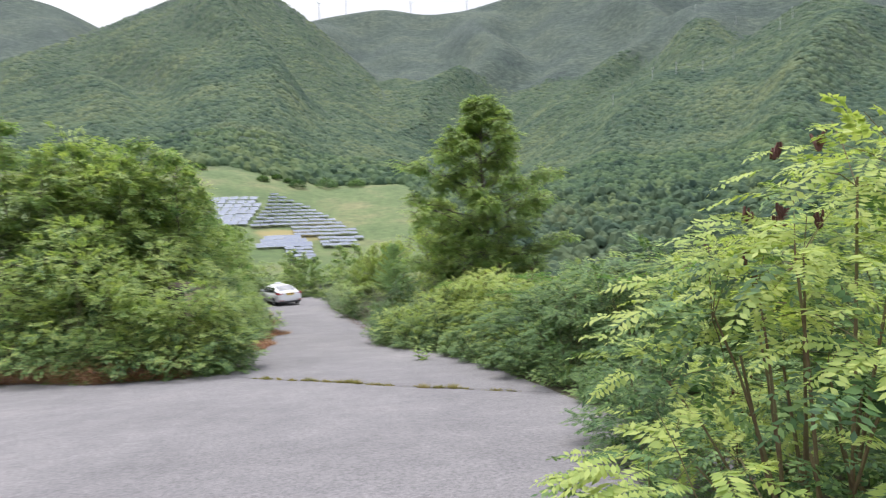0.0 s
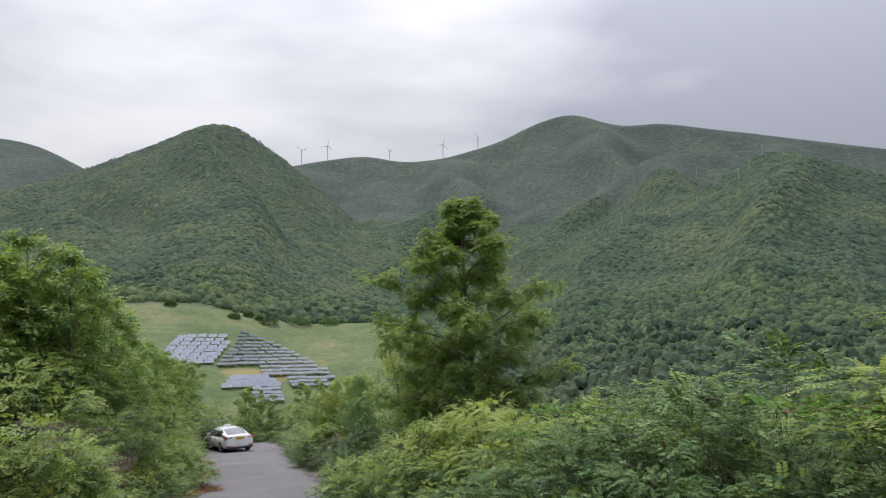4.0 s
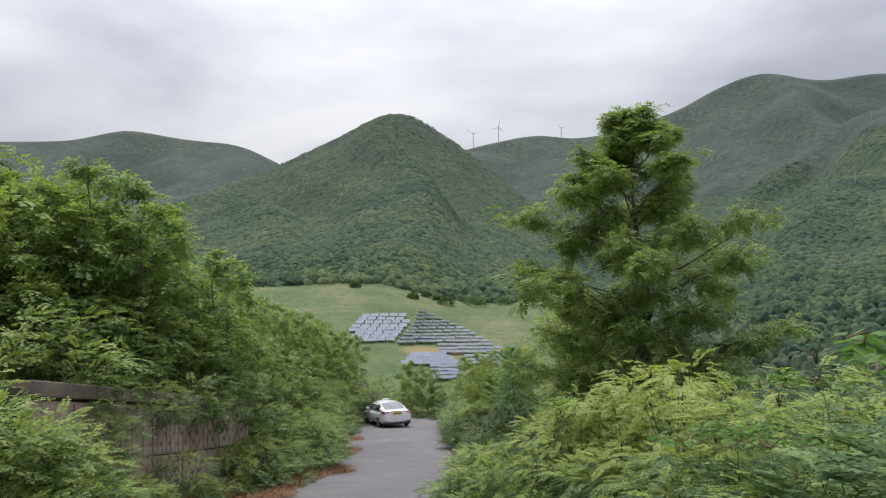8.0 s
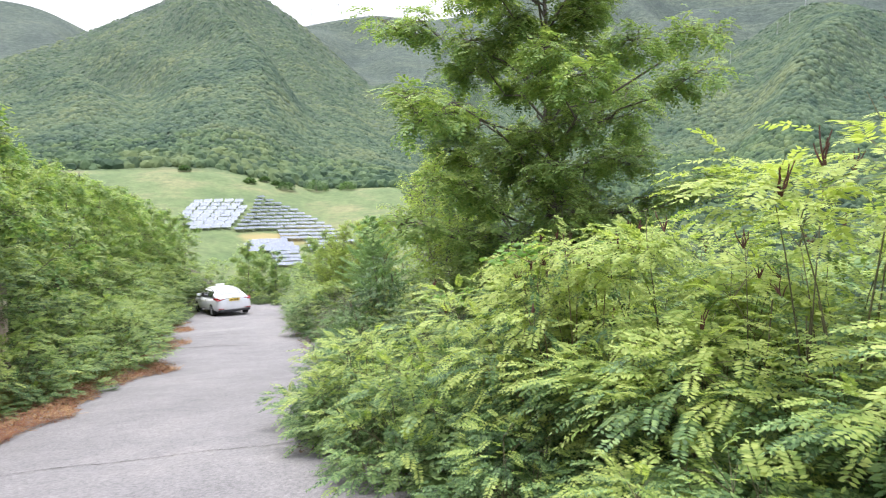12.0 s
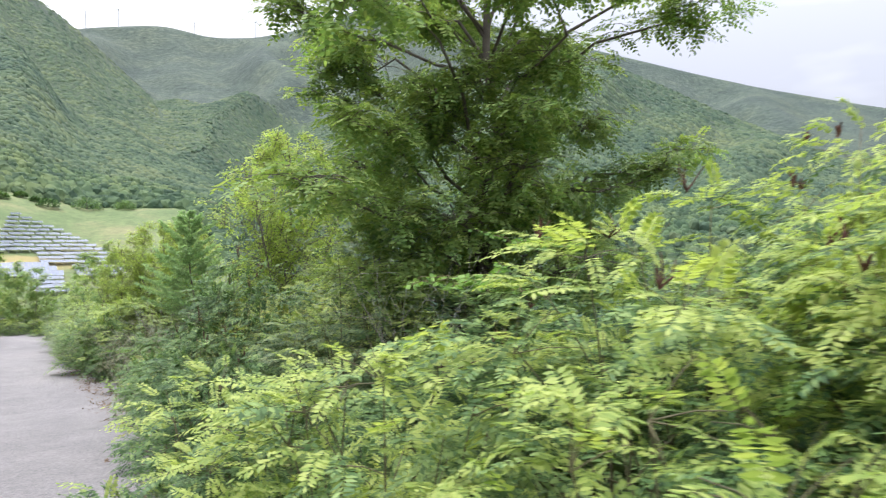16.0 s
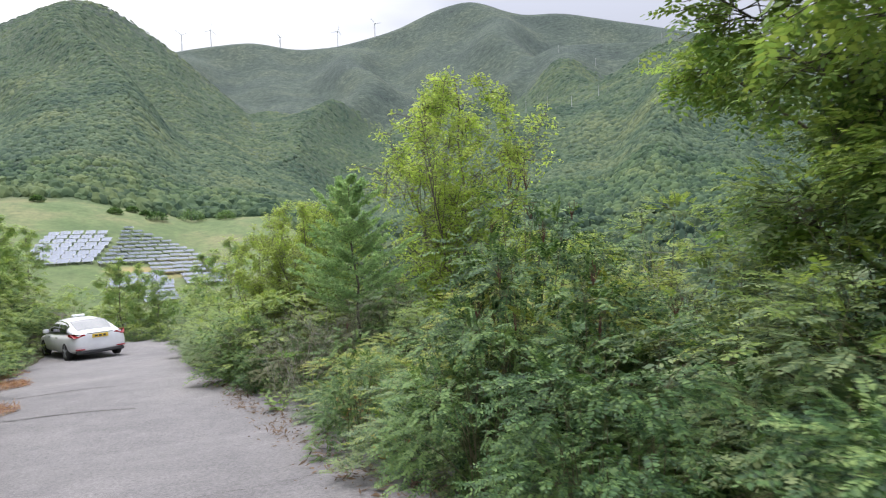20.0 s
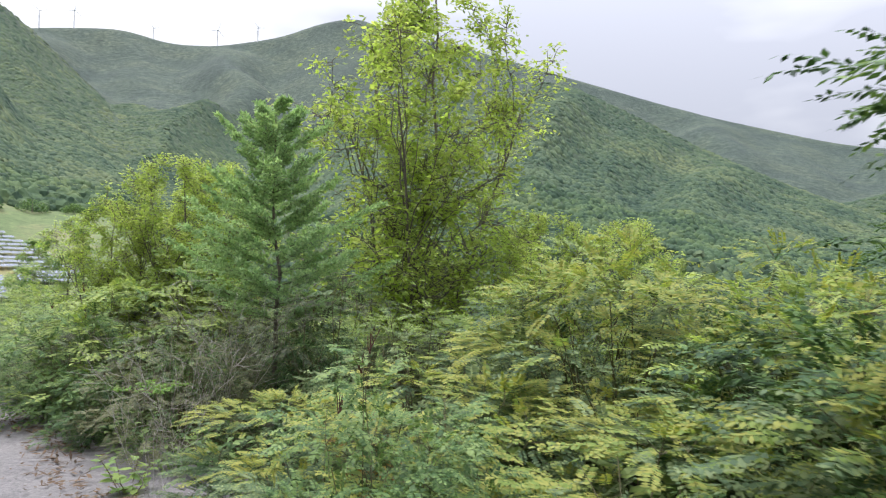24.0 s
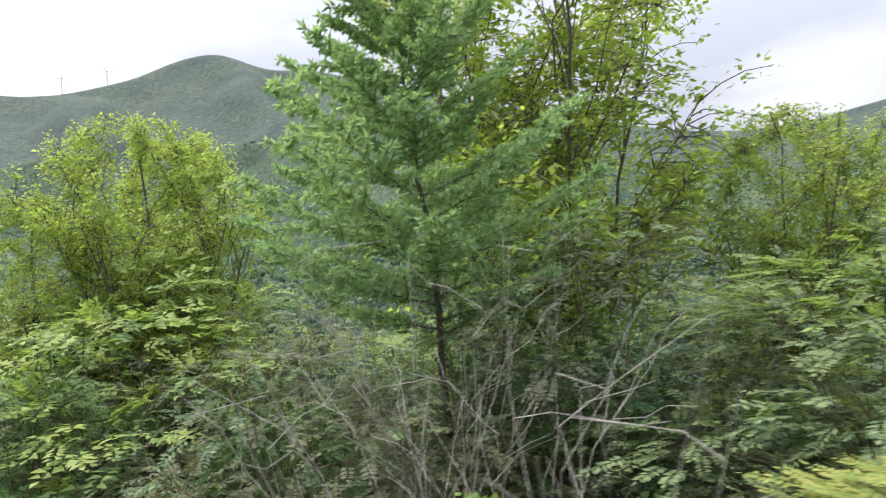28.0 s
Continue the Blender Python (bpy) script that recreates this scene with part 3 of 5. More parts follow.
def ground(x, y):
    x, y = np.asarray(x, float), np.asarray(y, float)
    z = road_z(y) - 0.07
    foot = 16.5 + 2.2 * step(-x, 3.0, 4.6)
    bank = step(y, foot, foot + 1.2) * step(-x, -wall_x(y) + 0.12 - 0.5 * step(y, 25.4, 28), -wall_x(y) + 0.5 + 2.2 * step(y, 25.4, 28))
    z = z + 1.95 * bank + 0.16 * np.clip(-x - 3, 0, 14) * step(y, 17, 20)
    z = z - 0.25 * np.clip(x - 9.5, 0, 60) + 0.25 * np.exp(-((x - right_edge(y) - 1.5) / 1.6) ** 2)
    r, az = np.hypot(x - HUB[0], y - HUB[1]), np.degrees(np.arctan2(-(x - HUB[0]), y - HUB[1]))
    blend = step(r, 48, 150)
    z = z * (1 - blend) + far_z(az, r) * blend
    return z if z.ndim else float(z)


def build_ground():
    az = np.concatenate([np.arange(-100, 50, 0.6), np.arange(50, 260, 3.5)])
    r = np.concatenate([0.6 * 1.033 ** np.arange(198), 370 * 1.0125 ** np.arange(160), 2700 * 1.05 ** np.arange(6)])
    a, d = np.meshgrid(np.radians(az), r, indexing="ij")
    x, y = HUB[0] - np.sin(a) * d, HUB[1] + np.cos(a) * d
    v = np.stack([x, y, ground(x, y)], -1).reshape(-1, 3)
    n, m = a.shape
    i, j = np.meshgrid(np.arange(n), np.arange(m - 1), indexing="ij")
    k = (i + 1) % n
    quads = np.stack([i * m + j, k * m + j, k * m + j + 1, i * m + j + 1], -1).reshape(-1, 4)
    me = mesh_of("ground", v, quads, MEADOW, True)
    ob = tagged(new("ground", me), "grassy valley ground rising to wooded mountains", "ground", kind="structure")
    return ob


def soil_place(az, r):
    x, y = HUB[0] - math.sin(radians(az)) * r, HUB[1] + math.cos(radians(az)) * r
    return x, y, ground(x, y)


BARE_SOIL = soil_place(-0.4, 258)


def meadow_material():
    m, nodes, links, b = material("meadow", 0.95)
    soft = ramp(nodes, links, noise_out(nodes, links, 0.035, 6.0), ((0.35, (0.070, 0.112, 0.036)), (0.5, (0.100, 0.138, 0.050)), (0.66, (0.158, 0.162, 0.074))))
    fine = ramp(nodes, links, noise_out(nodes, links, 0.3, 8.0, 0.8), ((0.32, (0.5, 0.54, 0.5)), (0.68, (1.35, 1.3, 1.25))))
    open_grass = mixed(nodes, links, "MULTIPLY", 0.9, soft, fine)
    litter = ramp(nodes, links, noise_out(nodes, links, 6.0, 8.0, 0.75), ((0.3, (0.028, 0.024, 0.014)), (0.5, (0.060, 0.055, 0.026)), (0.7, (0.080, 0.095, 0.035))))
    place, far = nodes.new("ShaderNodeTexCoord"), nodes.new("ShaderNodeVectorMath")
    far.operation = "LENGTH"
    links.new(place.outputs["Object"], far.inputs[0])
    span = nodes.new("ShaderNodeMapRange")
    span.inputs["From Min"].default_value, span.inputs["From Max"].default_value = 90.0, 190.0
    links.new(far.outputs["Value"], span.inputs["Value"])
    wood = nodes.new("ShaderNodeMapRange")
    wood.inputs["From Min"].default_value, wood.inputs["From Max"].default_value = 384.0, 396.0
    links.new(far.outputs["Value"], wood.inputs["Value"])
    near_floor = ramp(nodes, links, noise_out(nodes, links, 0.26, 8.0, 0.7), ((0.34, (0.020, 0.038, 0.020)), (0.5, (0.038, 0.064, 0.032)), (0.64, (0.062, 0.096, 0.046))))
    # distance haze is put into this bluer colour for the far ridges
    hazy_floor = ramp(nodes, links, noise_out(nodes, links, 0.09, 6.0, 0.8), ((0.38, (0.016, 0.029, 0.023)), (0.5, (0.037, 0.057, 0.043)), (0.62, (0.070, 0.096, 0.066))))
    high = nodes.new("ShaderNodeMapRange")
    high.inputs["From Min"].default_value, high.inputs["From Max"].default_value = 1140.0, 1180.0
    links.new(far.outputs["Value"], high.inputs["Value"])
    stands = ramp(nodes, links, noise_out(nodes, links, 0.008, 5.0, 0.65), ((0.36, (0.70, 0.78, 0.84)), (0.5, (0.97, 1.0, 0.98)), (0.64, (1.30, 1.20, 1.06))))
    hazy_floor = mixed(nodes, links, "MULTIPLY", 1.0, hazy_floor, stands)
    floor = mixed(nodes, links, "MIX", high.outputs["Result"], near_floor, hazy_floor)
    axes, side = nodes.new("ShaderNodeSeparateXYZ"), nodes.new("ShaderNodeMath")
    links.new(place.outputs["Object"], axes.inputs[0])
    side.operation = "MULTIPLY_ADD"
    links.new(axes.outputs["Y"], side.inputs[0])
    side.inputs[1].default_value = -0.235
    links.new(axes.outputs["X"], side.inputs[2])
    wooded_side = nodes.new("ShaderNodeMapRange")
    wooded_side.inputs["From Min"].default_value, wooded_side.inputs["From Max"].default_value = -4.0, 8.0
    links.new(side.outputs[0], wooded_side.inputs["Value"])
    either = nodes.new("ShaderNodeMath")
    either.operation = "MAXIMUM"
    links.new(wood.outputs["Result"], either.inputs[0])
    links.new(wooded_side.outputs["Result"], either.inputs[1])
    open_grass = mixed(nodes, links, "MIX", either.outputs[0], open_grass, floor)
    bare_at, bare_far = nodes.new("ShaderNodeMapping"), nodes.new("ShaderNodeVectorMath")  # ochre soil between the rows of panels
    bare_at.vector_type = "TEXTURE"
    bare_at.inputs["Location"].default_value, bare_at.inputs["Scale"].default_value = BARE_SOIL, (15.0, 9.0, 30.0)
    links.new(place.outputs["Object"], bare_at.inputs["Vector"])
    bare_far.operation = "LENGTH"
    links.new(bare_at.outputs[0], bare_far.inputs[0])
    bare_sum, bare_mask = nodes.new("ShaderNodeMath"), nodes.new("ShaderNodeMapRange")
    bare_sum.operation = "ADD"
    links.new(bare_far.outputs["Value"], bare_sum.inputs[0])
    links.new(noise_out(nodes, links, 0.16, 5.0, 0.65), bare_sum.inputs[1])
    for key, value in (("From Min", 1.15), ("From Max", 1.5), ("To Min", 0.8), ("To Max", 0.0)):
        bare_mask.inputs[key].default_value = value
    links.new(bare_sum.outputs[0], bare_mask.inputs["Value"])
    open_grass = mixed(nodes, links, "MIX", bare_mask.outputs["Result"], open_grass, (0.260, 0.205, 0.085))
    near_and_open = mixed(nodes, links, "MIX", span.outputs["Result"], litter, open_grass)
    links.new(near_and_open, b.inputs["Base Color"])
    relief = nodes.new("ShaderNodeBump")  # tree tops on the wooded slopes
    relief.inputs["Distance"].default_value = 4.0
    reach = nodes.new("ShaderNodeMath")
    reach.operation = "MULTIPLY"
    reach.inputs[1].default_value = 0.7
    links.new(wood.outputs["Result"], reach.inputs[0])
    links.new(reach.outputs[0], relief.inputs["Strength"])
    links.new(noise_out(nodes, links, 0.22, 6.0, 0.7), relief.inputs["Height"])
    links.new(relief.outputs[0], b.inputs["Normal"])
    return m


MEADOW = meadow_material()
build_ground()


def road_material():
    m, nodes, links, b = material("worn_asphalt", 0.85)
    stains = ramp(nodes, links, noise_out(nodes, links, 0.35, 6.0), ((0.3, (0.122, 0.115, 0.119)), (0.55, (0.156, 0.147, 0.151)), (0.75, (0.188, 0.174, 0.174))))
    grit = noise_out(nodes, links, 27.0, 6.0, 0.9)
    speck = ramp(nodes, links, grit, ((0.36, (0.45, 0.45, 0.45)), (0.64, (1.55, 1.55, 1.55))))
    patches = ramp(nodes, links, noise_out(nodes, links, 2.2, 6.0, 0.7), ((0.35, (0.84, 0.84, 0.85)), (0.65, (1.14, 1.13, 1.12))))
    worn = mixed(nodes, links, "MULTIPLY", 0.8, stains, patches)
    links.new(mixed(nodes, links, "MULTIPLY", 0.9, worn, speck), b.inputs["Base Color"])
    bp = nodes.new("ShaderNodeBump")
    bp.inputs["Strength"].default_value, bp.inputs["Distance"].default_value = 0.5, 0.01
    links.new(grit, bp.inputs["Height"])
    links.new(bp.outputs[0], b.inputs["Normal"])
    return m


ROAD = road_material()
CRACK = rough_material("crack_filler", ((0.3, (0.035, 0.033, 0.030)), (0.7, (0.075, 0.068, 0.060))), 3.0, 0.95)


def build_road():
    ys = np.concatenate([np.arange(-12, 10.4, 0.4), np.arange(10.4, 66, 0.4)])
    cols = np.linspace(0, 1, 15)
    rows = []
    for y in ys:
        lo, hi = left_edge(y) - 0.2 + 0.12 * math.sin(y * 2.1), right_edge(y) + 0.25 + 0.12 * math.sin(y * 1.7)
        bend = -0.012 * max(0.0, y - 50) ** 2
        rows.append([(lo + (hi - lo) * c + bend, y, road_z(y) + 0.02 * math.sin(math.pi * c)) for c in cols])
    v = np.array(rows)
    n, m = v.shape[:2]
    top = v.reshape(-1, 3)
    i, j = np.meshgrid(np.arange(n - 1), np.arange(m - 1), indexing="ij")
    quads = np.stack([i * m + j, i * m + j + 1, (i + 1) * m + j + 1, (i + 1) * m + j], -1).reshape(-1, 4)
    rim = np.concatenate([np.arange(m), np.arange(1, n) * m + m - 1, (n - 1) * m + np.arange(m - 2, -1, -1), np.arange(n - 2, 0, -1) * m])
    low = top[rim] - [0, 0, 0.25]
    k = np.arange(len(rim))
    skirt = np.stack([rim, rim[(k + 1) % len(rim)], len(top) + (k + 1) % len(rim), len(top) + k], -1)[:, ::-1]
    road = tagged(new("road", mesh_of("road", np.concatenate([top, low]), np.concatenate([quads, skirt]), ROAD, False)),
                  "worn light grey asphalt lane running steeply downhill", "road", kind="structure")
    return road


road = build_road()

# ---- far woods ----
ICO_V = []
PHI = (1 + 5 ** 0.5) / 2
for s1 in (-1, 1):
    for s2 in (-PHI, PHI):
        ICO_V += [(0, s1, s2), (s1, s2, 0), (s2, 0, s1)]
ICO_V = unit(np.array(ICO_V))
near_three = [(i, j, k) for i in range(12) for j in range(i + 1, 12) for k in range(j + 1, 12)
              if max(np.linalg.norm(ICO_V[i] - ICO_V[j]), np.linalg.norm(ICO_V[j] - ICO_V[k]), np.linalg.norm(ICO_V[i] - ICO_V[k])) < 1.1]
ICO_F = np.array([(i, j, k) if np.dot(np.cross(ICO_V[j] - ICO_V[i], ICO_V[k] - ICO_V[i]), ICO_V[i]) > 0 else (i, k, j) for i, j, k in near_three])


def finer(v, f):
    verts, seen, faces = [tuple(p) for p in v], {}, []

    def mid(i, j):
        key = (min(i, j), max(i, j))
        if key not in seen:
            seen[key] = len(verts)
            verts.append(tuple(unit((np.array(verts[i]) + np.array(verts[j])) / 2)))
        return seen[key]
    for i, j, k in f:
        p, q, r = mid(i, j), mid(j, k), mid(k, i)
        faces += [(i, p, r), (p, j, q), (r, q, k), (p, q, r)]
    return np.array(verts), np.array(faces)


ICO2_V, ICO2_F = finer(ICO_V, ICO_F)


def woods(name, label, pts, lean, radius, tall, shape, mat, gen):
    """Many crowns in one mesh; each is a lumpy, pointed or round tree top."""
    bv, bf = shape
    bf = bf[bv[bf][:, :, 2].mean(1) > -0.25]  # no undersides
    n = len(pts)
    spin = gen.uniform(0, 2 * np.pi, (n, 1))
    bv = np.stack([bv[None, :, 0] * np.cos(spin) - bv[None, :, 1] * np.sin(spin), bv[None, :, 0] * np.sin(spin) + bv[None, :, 1] * np.cos(spin), np.repeat(bv[None, :, 2], n, 0)], -1)
    lump = gen.uniform(0.8, 1.18, (n, bv.shape[1], 1))
    spire = gen.uniform(0, 1, (n, 1)) < 0.3
    taper = np.where(spire, 1.0 - 0.55 * np.clip(bv[:, :, 2], -0.2, 1), 1.0)[..., None]
    v = bv * lump * np.concatenate([taper, taper, np.ones_like(taper)], -1)
    v = v * np.stack([radius, radius, tall], -1)[:, None]
    v[..., 2] += (v[..., :2] * lean[:, None]).sum(-1)  # crowns follow the fall of the slope
    v = v + pts[:, None]
    f = (np.arange(n)[:, None, None] * bv.shape[1] + bf[None]).reshape(-1, 3)
    return tagged(new(name, mesh_of(name, v.reshape(-1, 3), f, mat, bv.shape[1] < 40)), label, "forest", kind="stuff")


def spread_woods():
    gen = np.random.default_rng(21)
    az = gen.uniform(-98, 44, 150000)
    r = 180 * (1170 / 180) ** gen.uniform(0, 1, len(az)) ** 0.8
    z = far_z(az, r)
    bare = far_z(az, r) - far_z(az, r * 0.985)
    steep = bare / (0.015 * r)
    wooded = (r > np.interp(az, (-98, -40, -16, -13, -11, -4, 0, 4, 8, 20, 44), (170, 170, 200, 300, 372, 368, 372, 378, 378, 378, 370))) & ((steep > 0.05) | (az < -13))
    # A crown that lies well behind a nearer slope can't be seen and is left out.
    el = np.degrees(np.arctan2(z + 9, r))
    grid_az, grid_r = np.arange(-99, 46, 0.5), 170 * 1.03 ** np.arange(92)
    ga, gr = np.meshgrid(grid_az, grid_r, indexing="ij")
    skyline = np.maximum.accumulate(np.degrees(np.arctan2(far_z(ga, gr), gr)), 1)
    col = np.clip(np.searchsorted(grid_az, az), 1, len(grid_az) - 1)
    row = np.clip(np.searchsorted(grid_r, r * 0.95) - 1, 0, len(grid_r) - 1)
    keep = el > np.minimum(skyline[col, row], skyline[col - 1, row]) - 0.25
    keep &= (az > -14) | (el > -2.5)
    pick = wooded & keep
    az, r, z = az[pick], r[pick], z[pick]
    x, y = HUB[0] - np.sin(np.radians(az)) * r, HUB[1] + np.cos(np.radians(az)) * r
    size = (1.3 + 0.0009 * r) * gen.uniform(0.5, 1.7, len(r))
    tall = size * gen.uniform(0.4, 0.75, len(r)) * np.interp(r, (400, 600, 1100, 1300), (1.3, 0.9, 0.75, 0.5))
    pts = np.stack([x, y, z + tall * 0.12], -1)
    out = np.stack([x - HUB[0], y - HUB[1]], -1) / r[:, None]
    rise = (far_z(az, r + 4) - far_z(az, r - 4)) / 8
    turn = (far_z(az + 0.3, r) - far_z(az - 0.3, r)) / (r * math.radians(0.6))
    lean = np.clip(rise, -1, 1)[:, None] * out + np.clip(turn, -1, 1)[:, None] * np.stack([-out[:, 1], out[:, 0]], -1)
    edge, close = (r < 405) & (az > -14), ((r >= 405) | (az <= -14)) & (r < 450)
    woods("woodland_edge", "dark green mixed woodland along the meadow", pts[edge], lean[edge], size[edge] * 1.5, tall[edge] * 1.9, (ICO2_V, ICO2_F), PINES_DARKENED, gen)
    # close crowns overlap without gaps; the darker colour stands for shade between them
    woods("mountain_forest", "dense green forest covering the nearer slopes", pts[close], lean[close], size[close], tall[close] * 1.2, (ICO_V, ICO_F), PINES_DARKENED, gen)
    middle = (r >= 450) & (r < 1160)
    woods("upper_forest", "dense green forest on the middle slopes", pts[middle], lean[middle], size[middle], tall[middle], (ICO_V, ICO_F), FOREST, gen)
    # The valley floor below the lane is wooded too.
    n = 5200
    az, r = gen.uniform(-98, -15, n), 75 * (350 / 75) ** gen.uniform(0, 1, n) ** 0.8
    x, y = HUB[0] - np.sin(np.radians(az)) * r, HUB[1] + np.cos(np.radians(az)) * r
    size = gen.uniform(1.3, 3.2, n)
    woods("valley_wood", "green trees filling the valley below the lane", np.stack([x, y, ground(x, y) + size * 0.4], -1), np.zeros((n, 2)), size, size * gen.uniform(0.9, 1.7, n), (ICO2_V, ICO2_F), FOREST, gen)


spread_woods()


def polar(az, r, lift=0.0):
    x, y = HUB[0] - math.sin(radians(az)) * r, HUB[1] + math.cos(radians(az)) * r
    return x, y, ground(x, y) + lift


def meadow_bush(az, r, size, seed):
    gen = np.random.default_rng(seed)
    n = 900
    p = unit(gen.normal(0, 1, (n, 3))) * gen.uniform(0.6, 1.0, (n, 1)) * (1, 1, 0.8)
    p[:, 2] = np.abs(p[:, 2])
    v, f = simple_leaves(p * size, unit(p + gen.normal(0, 0.4, p.shape)), gen.uniform(0.5, 0.95, n), 0.7, gen)
    root = tagged(new("meadow_bush"), "round dark green bush on the meadow slope", "bush", "bushes on the meadow")
    piece("stem", mesh_of("stem", *tubes([np.array([(0, 0, -0.5), (0, 0, size * 0.8)])], [(0.25, 0.1)], 6), BARK), root)
    piece("crown", mesh_of("crown", v, f, LEAF_DARK), root)
    root.matrix_basis = Matrix.Translation(polar(az, r))


for k, (az, r, size) in enumerate(((1.5, 352, 3.2), (-1.4, 350, 5.0), (0.3, 362, 3.0), (-0.6, 358, 2.6), (-3.9, 362, 7.0), (6.5, 366, 3.2), (-6.5, 364, 5.0))):
    meadow_bush(az, r, size, 300 + k)

# ---- solar field ----
PANEL, pn, pl, pb = material("solar_glass", 0.14)
pl.new(ramp(pn, pl, noise_out(pn, pl, 0.5), ((0.3, (0.075, 0.095, 0.145)), (0.7, (0.150, 0.175, 0.230)))), pb.inputs["Base Color"])
pb.inputs["Specular IOR Level"].default_value = 0.5
ALLOY = rough_material("dull_aluminium", ((0.3, (0.30, 0.31, 0.33)), (0.7, (0.42, 0.43, 0.45))), 2.0, 0.55, 0.05, metal=0.4)


def solar_table(wide=3.5, deep=3.6, tilt=20):
    root = tagged(new("solar_panel"), "dark blue solar panel table on metal legs in grass", "solar panel", "solar panels in the field")
    turn = Matrix.Rotation(radians(tilt), 4, "X")
    for k in range(3):
        bm = bmesh.new()
        box(bm, (-wide / 2 + k * wide / 3 + 0.04, -deep / 2, 0.0), (-wide / 2 + (k + 1) * wide / 3 - 0.04, deep / 2, 0.05))
        bm.transform(Matrix.Translation((0, 0, 1.15)) @ turn)
        part("pane", bm, PANEL, root)
    bm = bmesh.new()
    for y in (-deep / 2 - 0.05, deep / 2 + 0.01):
        box(bm, (-wide / 2 - 0.05, y, -0.03), (wide / 2 + 0.05, y + 0.04, 0.06))
    for x in (-wide / 2 - 0.05, wide / 2 + 0.01):
        box(bm, (x, -deep / 2, -0.03), (x + 0.04, deep / 2, 0.06))
    bm.transform(Matrix.Translation((0, 0, 1.15)) @ turn)
    part("frame", bm, ALLOY, root)
    for x in (-wide * 0.35, wide * 0.35):
        for y, h in ((-deep * 0.35, 0.66), (deep * 0.35, 1.5)):
            bm = bmesh.new()
            box(bm, (x - 0.05, y - 0.05, -0.8), (x + 0.05, y + 0.05, h))
            part("leg", bm, ALLOY, root)
    return root


def slope_range(az, el):
    """How far off the meadow is met, looking down by el degrees."""
    r = np.arange(205.0, 365.0, 0.5)
    seen = np.degrees(np.arctan2(far_z(np.full(len(r), az), r) - 0.9, r))
    return float(r[np.argmin(np.abs(seen - el))])


def solar_field():
    gen = np.random.default_rng(5)
    flat, tilted = solar_table(tilt=9), solar_table(tilt=20)
    blocks = (  # rows from, to, step; left and right limits by elevation; table; turn
        (-1.3, -3.55, -0.3, ((-3.5, -2.3, -1.2), (6.6, 7.9, 6.3)), ((-3.5, -2.0, -1.2), (3.9, 2.3, 2.9)), tilted, -8),
        (-1.0, -3.75, -0.29, ((-3.7, -2.0, -1.0), (3.1, 1.6, 1.2)), ((-3.7, -3.0, -2.0, -1.0), (-4.4, -3.2, -1.3, 0.5)), flat, 10),
        (-3.95, -4.7, -0.3, ((-5, -4), (-0.9, -0.5)), ((-5, -4), (-6.6, -5.2)), flat, 10),
        (-4.95, -5.7, -0.3, ((-6, -4.9), (-3.4, -2.8)), ((-6, -4.9), (-5.3, -6.4)), flat, 10),
        (-4.8, -5.5, -0.33, ((-6, -4.8), (3.2, 1.9)), ((-6, -4.8), (-1.9, -1.0)), tilted, 4),
        (-5.8, -7.0, -0.33, ((-7, -5.8), (-0.2, 0.2)), ((-7, -5.8), (-2.0, -2.0)), flat, 10),
    )
    used = set()
    for start, stop, gap, left, right, table, spin in blocks:
        el = start
        while el > stop:
            az, end = float(np.interp(el, *left)) - 0.55, float(np.interp(el, *right)) - 0.55
            if spin == -8:  # straight files that run down the slope, aslant
                shift = 0.9 * (start - el)
                az = shift + 0.8 * math.floor((az - shift) / 0.8)
            while az > end - 0.05:
                x, y, z = polar(az + gen.normal(0, 0.02), slope_range(az, el) + gen.normal(0, 0.3))
                m = Matrix.Translation((x, y, z)) @ Matrix.Rotation(radians(az + spin + gen.normal(0, 1.5)), 4, "Z") @ Matrix.Rotation(gen.normal(0, 0.02), 4, "Y")
                if table.name in used:
                    copy_thing(table, m)
                else:
                    table.matrix_basis = m
                    used.add(table.name)
                az -= 0.80
            el += gap


solar_field()

# ---- posts and wind turbines on the ridges ----
POLE = rough_material("weathered_concrete", ((0.3, (0.30, 0.31, 0.31)), (0.7, (0.44, 0.44, 0.43))), 1.0, 0.8, 0.05)
WHITE = rough_material("white_paint", ((0.3, (0.70, 0.71, 0.72)), (0.7, (0.80, 0.80, 0.80))), 1.0, 0.5, 0.05)


def ridge_post(az, r, high):
    root = tagged(new("utility_pole"), "pale concrete utility pole among the trees", "utility pole", "poles on the ridge")
    piece("post", mesh_of("post", *tubes([np.array([(0, 0, -3), (0, 0, high / 2), (0, 0, high)])], [(0.30, 0.22)], 6), POLE), root)
    bm = bmesh.new()
    box(bm, (-1.2, -0.08, high - 1.2), (1.2, 0.08, high - 1.0))
    part("crossarm", bm, POLE, root)
    x, y = HUB[0] - math.sin(radians(az)) * r, HUB[1] + math.cos(radians(az)) * r
    root.matrix_basis = Matrix.Translation((x, y, float(far_z(np.array(az), np.array(float(r))))))


for az, r in ((-28.6, 640), (-31.7, 690), (-33.5, 720), (-35.5, 735), (-37.7, 750), (-40.9, 775), (-41.7, 790), (-42.7, 815), (-39.5, 1150), (-37.6, 1200), (-34.6, 1250), (-46.5, 1500)):
    ridge_post(az, r, 13)


